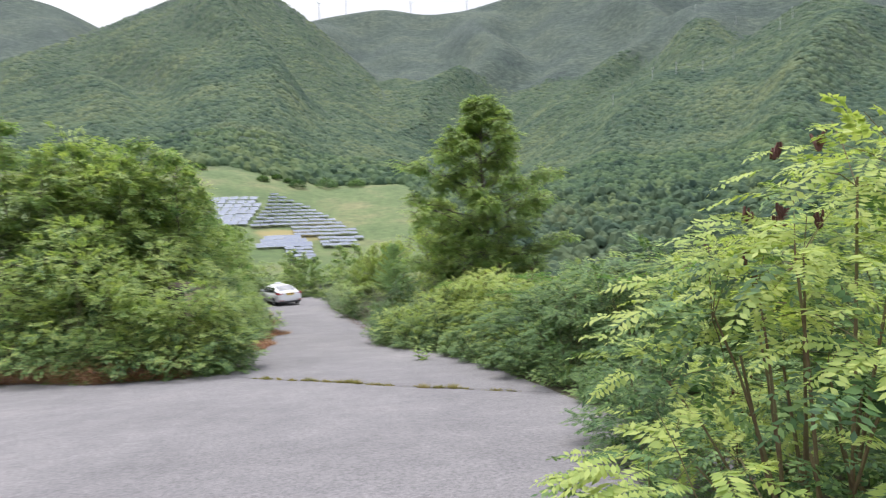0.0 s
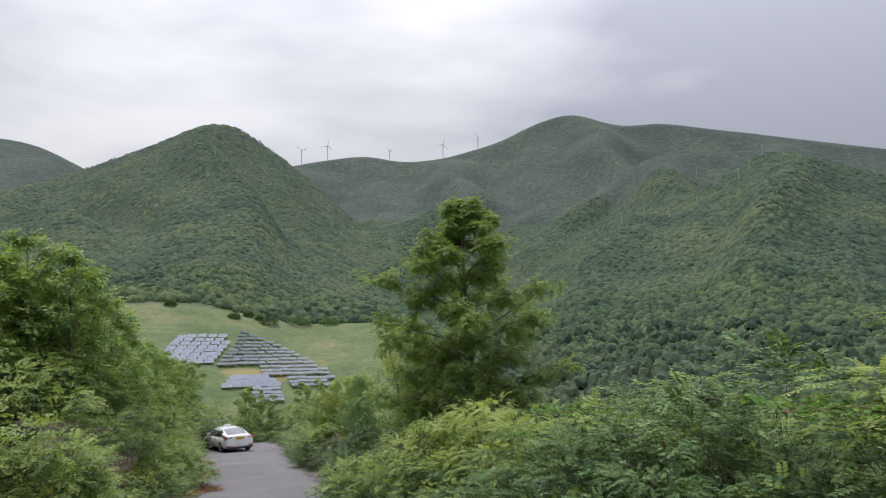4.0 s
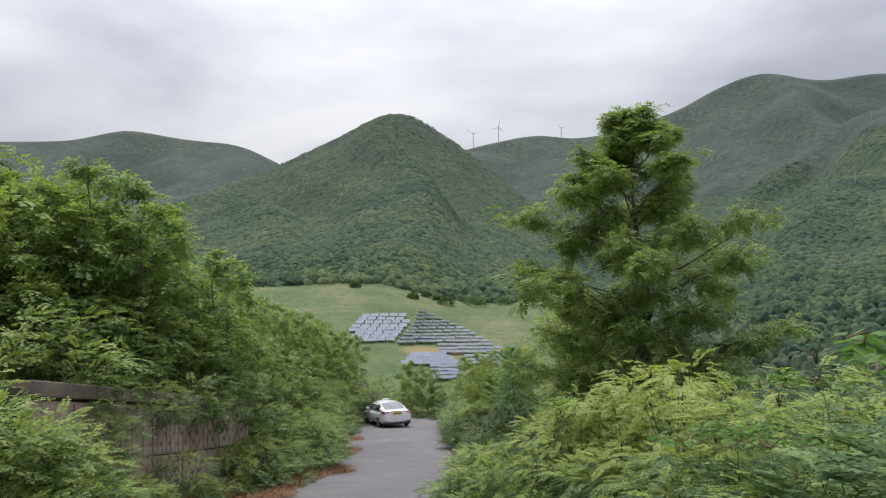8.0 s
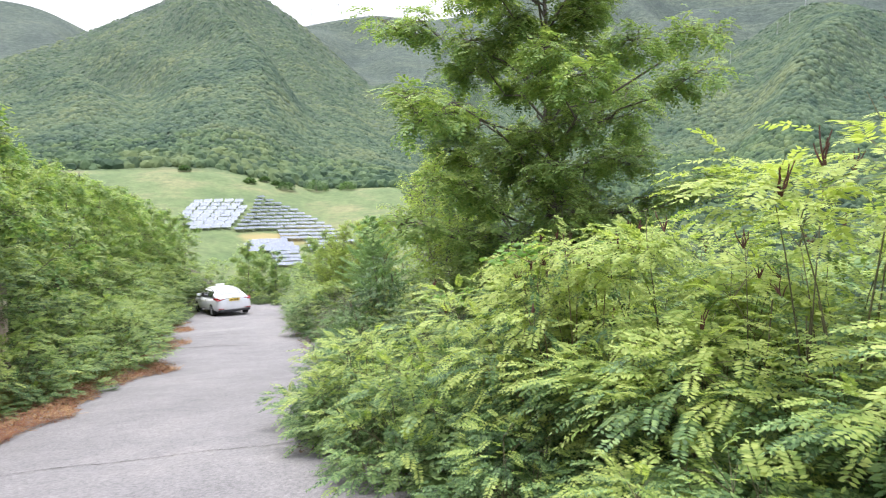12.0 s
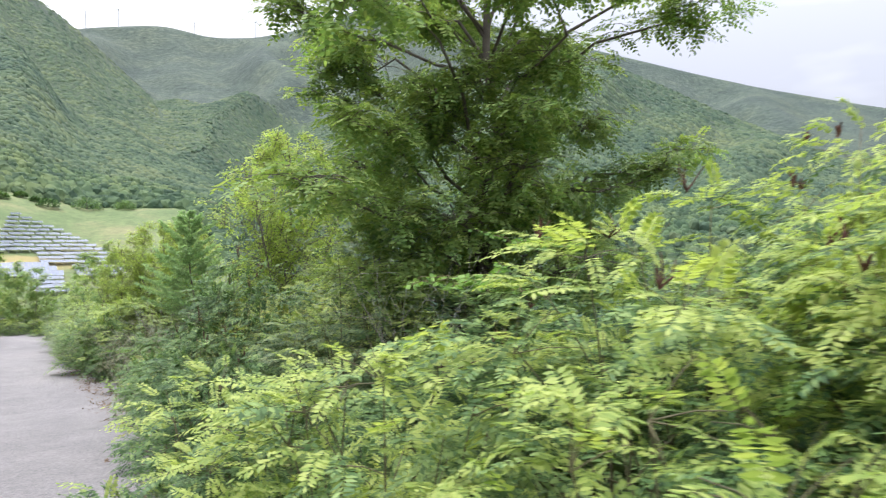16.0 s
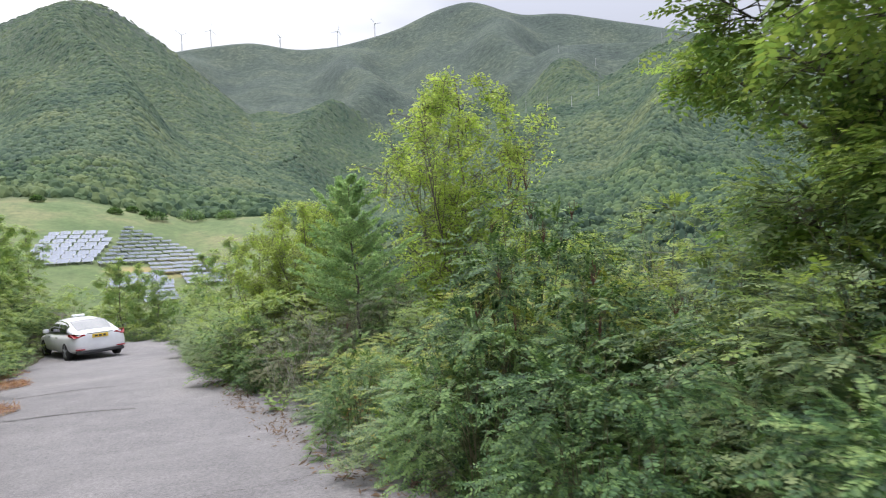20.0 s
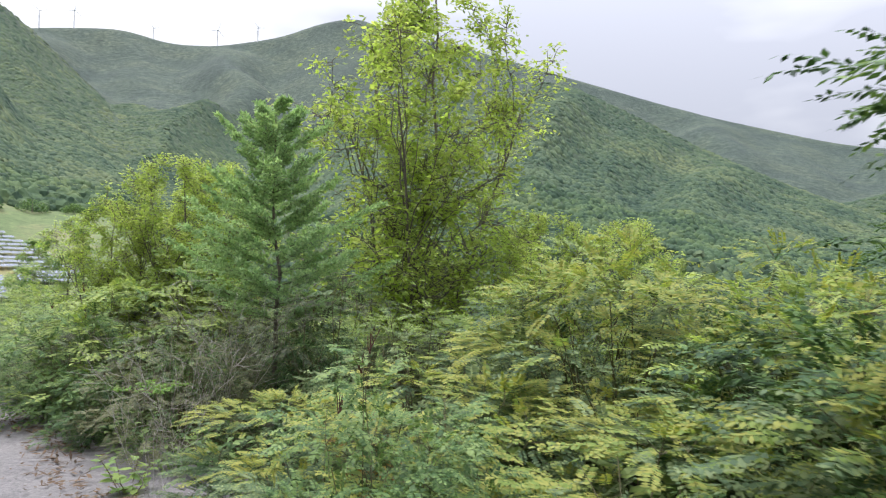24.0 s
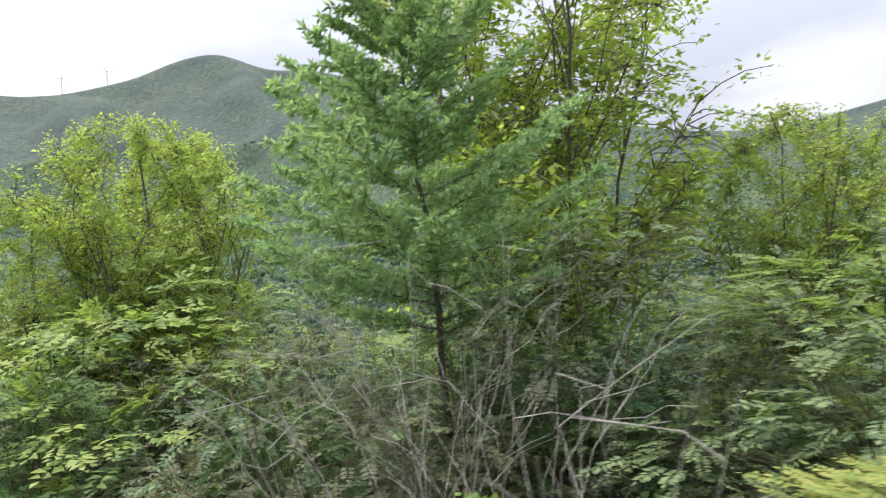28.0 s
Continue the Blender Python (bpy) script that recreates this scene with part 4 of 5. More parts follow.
def wind_turbine(az, r, high, spin):
    root = tagged(new("wind_turbine"), "small white wind turbine standing on the ridge", "wind turbine", "wind turbines on the ridge")
    piece("tower", mesh_of("tower", *tubes([np.array([(0, 0, -10), (0, 0, high / 2), (0, 0, high)])], [(1.7, 1.0)], 8), WHITE), root)
    bm = bmesh.new()
    box(bm, (-1.3, -3.5, high - 1.2), (1.3, 3.0, high + 1.6), 0.3)
    part("nacelle", bm, WHITE, root)
    for k in range(3):
        a = spin + k * 2 * math.pi / 3
        tip = np.array([math.cos(a) * high * 0.55, 0, math.sin(a) * high * 0.55])
        piece("blade", mesh_of("blade", *tubes([np.array([(0, -4, high + 0.2), tip * 0.5 + (0, -4, high + 0.2), tip + (0, -4, high + 0.2)])], [(1.1, 0.3)], 5), WHITE), root)
    x, y = HUB[0] - math.sin(radians(az)) * r, HUB[1] + math.cos(radians(az)) * r
    root.matrix_basis = Matrix.Translation((x, y, float(far_z(np.array(az), np.array(float(r))))))


for k, (az, high) in enumerate(((-3.9, 40), (-6.1, 42), (-11.5, 26), (-16.2, 40), (-19.3, 34))):
    wind_turbine(az, 2000, high, 0.4 + k)

# ---- retaining wall ----
CONCRETE = rough_material("stained_concrete", ((0.3, (0.300, 0.225, 0.190)), (0.5, (0.460, 0.360, 0.300)), (0.72, (0.570, 0.460, 0.395))), 1.1, 0.9, 0.5, 55.0)
COPING = rough_material("mossy_coping", ((0.3, (0.120, 0.095, 0.078)), (0.5, (0.230, 0.180, 0.150)), (0.72, (0.330, 0.270, 0.230))), 1.6, 0.95, 0.5, 40.0)


def streaked(m):
    """Dark water stains that run down the face."""
    nodes, links = m.node_tree.nodes, m.node_tree.links
    b = nodes["Principled BSDF"]
    tc, long, nz = nodes.new("ShaderNodeTexCoord"), nodes.new("ShaderNodeMapping"), nodes.new("ShaderNodeTexNoise")
    long.inputs["Scale"].default_value = (2.6, 2.6, 0.35)
    nz.inputs["Scale"].default_value, nz.inputs["Detail"].default_value = 1.6, 5.0
    links.new(tc.outputs["Object"], long.inputs["Vector"])
    links.new(long.outputs[0], nz.inputs["Vector"])
    stain = ramp(nodes, links, nz.outputs["Fac"], ((0.36, (0.60, 0.56, 0.54)), (0.5, (0.95, 0.92, 0.90)), (0.62, (1.2, 1.17, 1.14))))
    base = b.inputs["Base Color"].links[0].from_socket
    links.new(mixed(nodes, links, "MULTIPLY", 0.45, base, stain), b.inputs["Base Color"])


streaked(CONCRETE)
DARK_JOINT = rough_material("dirty_joint", ((0.3, (0.030, 0.026, 0.022)), (0.7, (0.080, 0.070, 0.060))), 2.0, 0.95)


def build_wall():
    """Two courses of cast concrete panels with a rib pattern, following the fall of the lane."""
    y0, y1 = 16.6, 25.6
    fall = (road_z(y1) - road_z(y0)) / (y1 - y0)
    root = tagged(new("wall_west"), "stained concrete block retaining wall with vertical ribs", "wall", kind="structure")
    at = Matrix.Translation((wall_x(y0), y0, float(road_z(y0)))) @ Matrix.Rotation(math.atan2(-0.02, 1.0), 4, "Z")
    skew = Matrix(((1, 0, 0, 0), (0, 1, 0, 0), (0, fall, 1, 0), (0, 0, 0, 1)))
    m = at @ skew

    def put(name, bm, mat):
        bm.transform(m)
        return part(name, bm, mat, root)
    bm = bmesh.new()
    box(bm, (-0.45, 0, -0.5), (-0.06, y1 - y0, 2.0))
    put("core", bm, DARK_JOINT)
    gen = random.Random(4)
    y = 0.0
    while y < y1 - y0 - 0.5:
        for lo, hi in ((-0.3, 0.995), (1.015, 1.86)):
            bm = bmesh.new()
            box(bm, (-0.08, y + 0.012, lo), (0.0 + gen.uniform(0, 0.008), y + 1.488, hi), 0.008)
            n = 0
            col = y + 0.06
            while col < y + 1.4:  # raised short ribs, staggered
                w = 0.15
                z = lo + 0.03 - (0.17 if n % 2 else 0.0)
                while z < hi - 0.1:  # ribs of uneven length, proud of a sunk ground
                    h = min(gen.uniform(0.27, 0.31), hi - 0.03 - z)
                    if z + h - lo > 0.12:
                        box(bm, (-0.002, col, max(z, lo + 0.03)), (0.03 + gen.uniform(0, 0.016), col + w, z + h))
                    z += 0.36
                col += w + 0.035
                n += 1
            put("panel", bm, CONCRETE)
        bm = bmesh.new()
        box(bm, (-0.4, y + 0.006, 1.9), (0.06, y + 1.494, 2.1), 0.015)
        put("coping", bm, COPING)
        y += 1.5
    return root


build_wall()


# ---- the parked car ----
def paint_material(name, colour):
    m, nodes, links, b = material(name, 0.28, 0.0)
    dust = ramp(nodes, links, noise_out(nodes, links, 3.0), ((0.35, colour), (0.75, tuple(c * 0.88 for c in colour))))
    links.new(dust, b.inputs["Base Color"])
    b.inputs["Coat Weight"].default_value, b.inputs["Coat Roughness"].default_value = 0.6, 0.08
    return m


PAINT = paint_material("pearl_white_paint", (0.78, 0.78, 0.80))
GLASS_DARK, gn, gl, gb = material("tinted_glass", 0.06)
gb.inputs["Base Color"].default_value = (0.03, 0.034, 0.038, 1)
gb.inputs["Specular IOR Level"].default_value, gb.inputs["Coat Weight"].default_value = 1.0, 1.0
RUBBER = rough_material("tyre_rubber", ((0.3, (0.015, 0.015, 0.015)), (0.7, (0.035, 0.035, 0.035))), 4.0, 0.85)
PLASTIC = rough_material("black_plastic", ((0.3, (0.02, 0.02, 0.022)), (0.7, (0.035, 0.035, 0.037))), 4.0, 0.6, 0.05)
RED_LENS, rn, rl, rb = material("red_lens", 0.12)
rb.inputs["Base Color"].default_value = (0.30, 0.012, 0.015, 1)
YELLOW, yn, yl, yb = material("yellow_plate", 0.4)
yl.new(ramp(yn, yl, noise_out(yn, yl, 5.0), ((0.3, (0.62, 0.42, 0.04)), (0.7, (0.72, 0.50, 0.06)))), yb.inputs["Base Color"])
CHROME, cn, cl, cb = material("chrome", 0.12, 1.0)
cb.inputs["Base Color"].default_value = (0.7, 0.7, 0.72, 1)


def loft(sections, closed_ends=True):
    """Skin over rings with the same number of points."""
    bm = bmesh.new()
    rings = [[bm.verts.new(p) for p in s] for s in sections]
    for a, b in zip(rings, rings[1:]):
        for i in range(len(a)):
            j = (i + 1) % len(a)
            bm.faces.new((a[i], a[j], b[j], b[i]))
    if closed_ends:
        bm.faces.new(rings[0][::-1])
        bm.faces.new(rings[-1])
    bmesh.ops.recalc_face_normals(bm, faces=bm.faces)
    return bm


def car_ring(y, half, low, high, power=3.4, n=28, tuck=0.0):
    pts = []
    for k in range(n):
        a = 2 * math.pi * k / n
        c, s = math.cos(a), math.sin(a)
        u = math.copysign(abs(c) ** (2 / power), c)
        w = math.copysign(abs(s) ** (2 / power), s)
        z = (low + high) / 2 + w * (high - low) / 2
        pts.append((u * half * (1 - tuck * max(0, w)), y, z))
    return pts


def build_car():
    root = tagged(new("sedan_car"), "pearl white four-door taxi sedan parked on the asphalt", "car")
    hull = [(-2.40, 0.60, 0.42, 0.90), (-2.36, 0.78, 0.34, 1.00), (-2.25, 0.87, 0.27, 1.05), (-1.95, 0.92, 0.23, 1.06), (-1.5, 0.93, 0.21, 1.02), (-0.8, 0.93, 0.2, 0.99),
            (0.2, 0.93, 0.2, 0.97), (1.0, 0.93, 0.2, 0.96), (1.5, 0.92, 0.22, 0.92), (2.0, 0.89, 0.24, 0.84), (2.3, 0.80, 0.28, 0.74), (2.42, 0.62, 0.34, 0.62)]
    body = part("body", loft([car_ring(y, w, a, b, 4.2, 32, 0.06) for y, w, a, b in hull]), PAINT, root, smooth=True)
    roof = [(-1.95, 0.70, 0.92, 1.04), (-1.55, 0.72, 0.9, 1.20), (-1.15, 0.72, 0.9, 1.36), (-0.7, 0.71, 0.9, 1.44), (-0.1, 0.70, 0.9, 1.475), (0.4, 0.70, 0.9, 1.45), (0.85, 0.71, 0.9, 1.30), (1.35, 0.74, 0.88, 1.02), (1.5, 0.74, 0.86, 0.94)]
    part("cabin", loft([car_ring(y, w + 0.08, a, b, 3.2, 32, 0.18) for y, w, a, b in roof]), PAINT, root, smooth=True)

    def skin(y):
        i = max(k for k in range(len(roof) - 1) if roof[k][0] <= y)
        a, b = roof[i], roof[i + 1]
        f = (y - a[0]) / (b[0] - a[0])
        return tuple(p + (q - p) * f for p, q in zip(a[1:], b[1:]))
    # Rear window, windscreen and side windows stand a little proud of the cabin.
    for name, ya, yb in (("rear_window", -1.86, -0.98), ("windscreen", 0.62, 1.38)):
        rows = []
        for t in np.linspace(0, 1, 7):
            y = ya + (yb - ya) * t
            w, lo, hi = skin(y)
            half = (w + 0.08) * (0.76 - 0.06 * abs(hi - 1.0))
            rows.append([(half * u, y, hi + 0.012 - 0.035 * abs(u) ** 3) for u in np.linspace(-1, 1, 9)])
        bm = bmesh.new()
        grid = [[bm.verts.new(p) for p in r] for r in rows]
        for a, b in zip(grid, grid[1:]):
            for i in range(8):
                bm.faces.new((a[i], a[i + 1], b[i + 1], b[i]))
        part(name, bm, GLASS_DARK, root, smooth=True)
    for sign in (-1, 1):
        for ya, yb in ((-1.35, -0.42), (-0.34, 0.72)):
            bm = bmesh.new()
            cols = []
            for y in np.linspace(ya, yb, 6):
                w, lo, hi = skin(y)
                top = hi - 0.075
                col = []
                for z in np.linspace(1.0, max(1.02, top), 4):
                    s = min(0.999, max(0.0, (z - (lo + hi) / 2) / ((hi - lo) / 2)))
                    u = (1 - s ** 3.2) ** (1 / 3.2) if s > 0 else 1
                    col.append(bm.verts.new((sign * ((w + 0.08) * u * (1 - 0.18 * s) + 0.014), y, z)))
                cols.append(col)
            for a, b in zip(cols, cols[1:]):
                for i in range(3):
                    bm.faces.new((a[i], a[i + 1], b[i + 1], b[i]))
            bmesh.ops.recalc_face_normals(bm, faces=bm.faces)
            part("side_window", bm, GLASS_DARK, root, smooth=True)
        bm = bmesh.new()
        box(bm, (sign * 0.98 - 0.1, 0.62, 0.96), (sign * 0.98 + 0.1, 0.74, 1.10), 0.03)
        part("wing_mirror", bm, PAINT, root)
        for y in (-0.55, 0.35):
            bm = bmesh.new()
            box(bm, (sign * 0.935 - 0.02, y - 0.11, 0.80), (sign * 0.935 + 0.02, y + 0.11, 0.83), 0.008)
            part("door_handle", bm, CHROME, root)
        bm = bmesh.new()
        verts = [(sign * 0.46, -2.33, 0.86), (sign * 0.50, -2.375, 0.95), (sign * 0.80, -2.30, 0.99), (sign * 0.925, -2.05, 0.99), (sign * 0.935, -2.02, 0.90), (sign * 0.84, -2.33, 0.83)]
        face = bm.faces.new([bm.verts.new((x, y - 0.035, z)) for x, y, z in verts])
        solid = bmesh.ops.extrude_face_region(bm, geom=[face])["geom"]
        bmesh.ops.translate(bm, verts=[g for g in solid if isinstance(g, bmesh.types.BMVert)], vec=(0, 0.12, 0))
        bmesh.ops.recalc_face_normals(bm, faces=bm.faces)
        part("tail_light", bm, RED_LENS, root)
        bm = bmesh.new()
        box(bm, (sign * 0.68 - 0.15, -2.41, 0.40), (sign * 0.68 + 0.15, -2.34, 0.44), 0.01)
        part("reflector", bm, RED_LENS, root)
    bm = bmesh.new()
    box(bm, (-0.80, -2.41, 0.25), (0.80, -2.2, 0.37), 0.04)
    part("lower_bumper", bm, PLASTIC, root)
    bm = bmesh.new()
    box(bm, (-0.27, -2.425, 0.80), (0.27, -2.385, 0.93), 0.008)
    plate = part("number_plate", bm, YELLOW, root)
    for k in range(3):
        bm = bmesh.new()
        box(bm, (-0.19 + 0.14 * k, -2.4275, 0.835), (-0.09 + 0.14 * k, -2.424, 0.895))
        part("bar", bm, PLASTIC, plate)
    bm = bmesh.new()
    box(bm, (-0.45, -2.40, 0.955), (0.45, -2.36, 0.985), 0.008)
    part("chrome_strip", bm, CHROME, root)
    bm = bmesh.new()
    box(bm, (-0.22, -0.06, 1.485), (0.22, 0.10, 1.57), 0.03)
    sign = part("roof_sign", bm, WHITE, root, "white taxi roof sign")
    for sx in (-1, 1):
        for y in (-1.42, 1.40):
            wheel = []
            for x, r in ((0.0, 0.26), (0.0, 0.31), (0.03, 0.335), (0.17, 0.335), (0.20, 0.31), (0.20, 0.24)):
                wheel.append([(sx * (0.93 - 0.2 + x), y + r * math.cos(a), 0.335 + r * math.sin(a)) for a in np.linspace(0, 2 * math.pi, 28, endpoint=False)])
            tyre = part("tyre", loft(wheel), RUBBER, root, smooth=True)
            bm = bmesh.new()
            for k in range(5):
                a = k * 2 * math.pi / 5
                spoke = bmesh.ops.create_cube(bm, size=1, matrix=Matrix.Translation((sx * 0.925, y, 0.335)) @ Matrix.Rotation(a, 4, "X") @ Matrix.Translation((0, 0, 0.12)) @ Matrix.Diagonal((0.03, 0.07, 0.24, 1)))
            bmesh.ops.create_cone(bm, cap_ends=True, segments=20, radius1=0.06, radius2=0.06, depth=0.04, matrix=Matrix.Translation((sx * 0.93, y, 0.335)) @ Matrix.Rotation(math.pi / 2, 4, "Y"))
            part("rim", bm, ALLOY, tyre)
    fall = math.atan2(road_z(52.5) - road_z(48.0), 4.5)
    root.matrix_basis = Matrix.Translation((-0.42, 50.0, float(road_z(50.05)) + 0.02)) @ Matrix.Rotation(radians(20), 4, "Z") @ Matrix.Rotation(fall, 4, "X")


build_car()


# ---- trees and shrubs ----
gen = random.Random(11)


def scatter(first, places):
    """The first plant goes to the first place, copies to the others."""
    for k, m in enumerate(places):
        if k == 0:
            first.matrix_basis = m
        else:
            copy_thing(first, m)


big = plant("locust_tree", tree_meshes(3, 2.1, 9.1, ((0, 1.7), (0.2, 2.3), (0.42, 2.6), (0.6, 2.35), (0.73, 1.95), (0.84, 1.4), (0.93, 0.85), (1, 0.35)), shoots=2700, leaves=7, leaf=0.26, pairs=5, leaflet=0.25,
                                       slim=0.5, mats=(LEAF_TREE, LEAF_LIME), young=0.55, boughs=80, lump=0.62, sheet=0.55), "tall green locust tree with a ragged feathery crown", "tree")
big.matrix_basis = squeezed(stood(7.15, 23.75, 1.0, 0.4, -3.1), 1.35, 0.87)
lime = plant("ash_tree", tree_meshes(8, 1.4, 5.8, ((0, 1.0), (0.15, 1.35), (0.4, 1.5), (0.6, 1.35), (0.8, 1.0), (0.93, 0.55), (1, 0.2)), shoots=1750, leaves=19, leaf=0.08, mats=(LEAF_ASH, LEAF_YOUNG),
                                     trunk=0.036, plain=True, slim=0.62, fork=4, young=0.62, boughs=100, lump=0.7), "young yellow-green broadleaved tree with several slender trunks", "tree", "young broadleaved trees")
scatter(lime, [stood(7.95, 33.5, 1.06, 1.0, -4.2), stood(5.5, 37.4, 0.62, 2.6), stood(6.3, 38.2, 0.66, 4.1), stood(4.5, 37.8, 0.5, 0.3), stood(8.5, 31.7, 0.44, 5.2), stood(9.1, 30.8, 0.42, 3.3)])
larch = plant("larch_tree", larch_meshes(5, 4.3, 1.75), "young bluish-green larch with feathery needles", "tree")
larch.matrix_basis = stood(5.42, 32.75, 0.84, 0.0)


def kinds(name, seeds, label, category, group, **shape):
    return [plant(name, shrub_meshes(k, **shape), label, category, group) for k in seeds]


feather = kinds("indigo_bush", (40, 41, 42), "yellow-green false indigo bush with feathered leaves", "shrub", "roadside shrubs",
                high=2.4, wide=1.25, shoots=110, leaves=12, leaf=0.27, pairs=12, spikes=4, leaflet=0.16, slim=0.42, droop=0.3, mats=(LEAF_MID, LEAF_YOUNG), young=0.66)
feather_back = kinds("indigo_bush", (43, 44), "yellow-green false indigo bush among other shrubs", "shrub", "roadside shrubs",
                     high=2.5, wide=1.35, shoots=59, leaves=10, leaf=0.29, pairs=6, leaflet=0.26, slim=0.48, mats=(LEAF_MID, LEAF_YOUNG), young=0.68, cheap=True)
low_feather = kinds("indigo_bush", (45, 46), "low bright green false indigo bush at the road edge", "shrub", "roadside shrubs",
                    high=1.25, wide=0.85, shoots=60, leaves=10, leaf=0.22, pairs=10, leaflet=0.18, slim=0.42, mats=(LEAF_MID, LEAF_YOUNG), young=0.66)
low_tawny = kinds("feathery_shrub", (55, 56), "low grey-green feathery shrub at the road edge", "shrub", "roadside shrubs",
                  high=1.2, wide=0.85, shoots=56, leaves=10, leaf=0.20, pairs=9, leaflet=0.19, slim=0.43, mats=(LEAF_BLUE, LEAF_LIME), young=0.74)
tawny = kinds("feathery_shrub", (52,), "grey-green feathery shrub with golden turning tops", "shrub", "roadside shrubs",
              high=2.1, wide=1.3, shoots=140, leaves=10, leaf=0.21, pairs=9, mats=(LEAF_BLUE, LEAF_GOLD), young=0.66, leaflet=0.19, slim=0.46)
tawny += kinds("feathery_shrub", (50, 51), "grey-green feathery shrub with yellowing tops", "shrub", "roadside shrubs",
              high=2.1, wide=1.3, shoots=130, leaves=10, leaf=0.21, pairs=8, mats=(LEAF_BLUE, LEAF_LIME), young=0.74, leaflet=0.2, slim=0.46)
tawny_back = kinds("feathery_shrub", (53, 54), "grey-green feathery shrub with yellow tips", "shrub", "roadside shrubs",
                   high=2.1, wide=1.4, shoots=55, leaves=10, leaf=0.26, pairs=6, mats=(LEAF_BLUE, LEAF_LIME), young=0.6, leaflet=0.23, slim=0.5, cheap=True)
dull = kinds("feathery_shrub", (57, 58), "fading grey-brown feathery shrub with many thin twigs", "shrub", "roadside shrubs",
             high=1.9, wide=1.25, shoots=110, leaves=10, leaf=0.2, pairs=8, mats=(LEAF_DULL, LEAF_BLUE), young=0.8, leaflet=0.19, slim=0.42)
leafy = kinds("locust_shrub", (60, 61, 62), "dense green locust shrub covering the bank", "shrub", "bank shrubs",
              high=3.0, wide=1.7, shoots=78, leaves=10, leaf=0.31, pairs=5, mats=(LEAF_BANK, LEAF_LIME), young=0.58, leaflet=0.3, slim=0.48, rough=0.3, cheap=True)
dusky = kinds("dark_shrub", (65, 66), "dense dark green shrub overgrown with leaves", "shrub", "roadside shrubs",
              high=2.6, wide=1.5, shoots=77, leaves=10, leaf=0.28, pairs=6, mats=(LEAF_DARK, LEAF_MID), young=0.75, leaflet=0.26, slim=0.5, rough=0.3, cheap=True)
# same bush as feather, with shade put into its darker leaf colours
shady = kinds("indigo_bush", (47, 48), "false indigo bush with its leaf colour darkened for shade", "shrub", "roadside shrubs",
              high=2.2, wide=1.25, shoots=116, leaves=10, leaf=0.25, pairs=10, spikes=3, leaflet=0.18, slim=0.43, mats=(LEAF_DARK, LEAF_MID), young=0.8)
close = kinds("indigo_bush", (49,), "tall false indigo bush with drooping leaves and dark seed heads", "shrub", "roadside shrubs",
              high=2.4, wide=1.25, shoots=165, leaves=12, leaf=0.25, pairs=10, spikes=14, leaflet=0.19, slim=0.42, droop=0.4, mats=(LEAF_DARK, LEAF_YOUNG), young=0.6, clumps=34, stem=SHOOT, thick=1.6, pod=0.011)
bright = kinds("indigo_bush", (36, 37), "low yellow-green false indigo bush in front of taller shrubs", "shrub", "roadside shrubs",
               high=1.15, wide=0.85, shoots=66, leaves=11, leaf=0.22, pairs=10, leaflet=0.18, slim=0.42, mats=(LEAF_MID, LEAF_YOUNG), young=0.74)
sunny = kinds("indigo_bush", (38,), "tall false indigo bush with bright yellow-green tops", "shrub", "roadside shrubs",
              high=2.4, wide=1.25, shoots=120, leaves=12, leaf=0.25, pairs=11, spikes=5, leaflet=0.17, slim=0.42, droop=0.3, mats=(LEAF_MID, LEAF_YOUNG), young=0.5)
saplings = [plant("locust_sapling", tree_meshes(70 + k, 0.9, 5.0, ((0, 1.0), (0.2, 1.6), (0.5, 1.7), (0.75, 1.2), (0.92, 0.6), (1, 0.15)), shoots=130, leaves=7, leaf=0.32, pairs=3, leaflet=0.4, slim=0.5,
                                               mats=(LEAF_TREE, LEAF_LIME), trunk=0.045, young=0.66, cheap=True, boughs=16, lump=0.75), "slender green locust sapling on the bank", "tree", "bank saplings") for k in range(2)]
ALL = dull + feather + feather_back + low_feather + low_tawny + tawny + tawny_back + leafy + dusky + shady + close + bright + sunny + saplings
spots = {p.name: [] for p in ALL}


def put(kind, x, y, size, high=1.0, z=None):
    p = kind[gen.randrange(len(kind))]
    spots[p.name].append(stood(x, y, size, gen.uniform(0, 6.28), z, high))


# The bush that stands close to the lane's upper end, and those behind it.
put(close, 1.74, 1.66, 0.82, 1.02)
put(shady, 4.75, 25.7, 0.85, 1.2)
put(close, 2.6, 3.4, 0.52, 0.9)
put(shady, 2.5, 4.4, 0.4)
put(shady, 2.9, 5.0, 0.5)
put(shady, 4.35, 25.2, 0.75, 1.3)
for x, yy, size in ((2.9, 19.7, 0.6), (3.35, 20.3, 0.7), (2.95, 20.9, 0.6), (3.7, 19.5, 0.75), (3.05, 17.9, 0.65), (3.4, 18.5, 0.75), (3.0, 18.9, 0.6), (3.6, 17.4, 0.8), (2.8, 20.4, 0.5), (3.3, 20.9, 0.75)):
    put(bright if yy < 20.2 else shady, x, yy, size * (1.12 if yy < 20.2 else 0.6))
for x, yy, size in ((4.3, 17.2, 0.72), (5.0, 17.8, 0.76), (4.3, 16.3, 0.76)):
    put(close, x, yy, size, 1.12)
put(feather, 3.2, 0.6, 1.0)
put(feather, 3.9, 3.0, 0.9)
y = 5.2
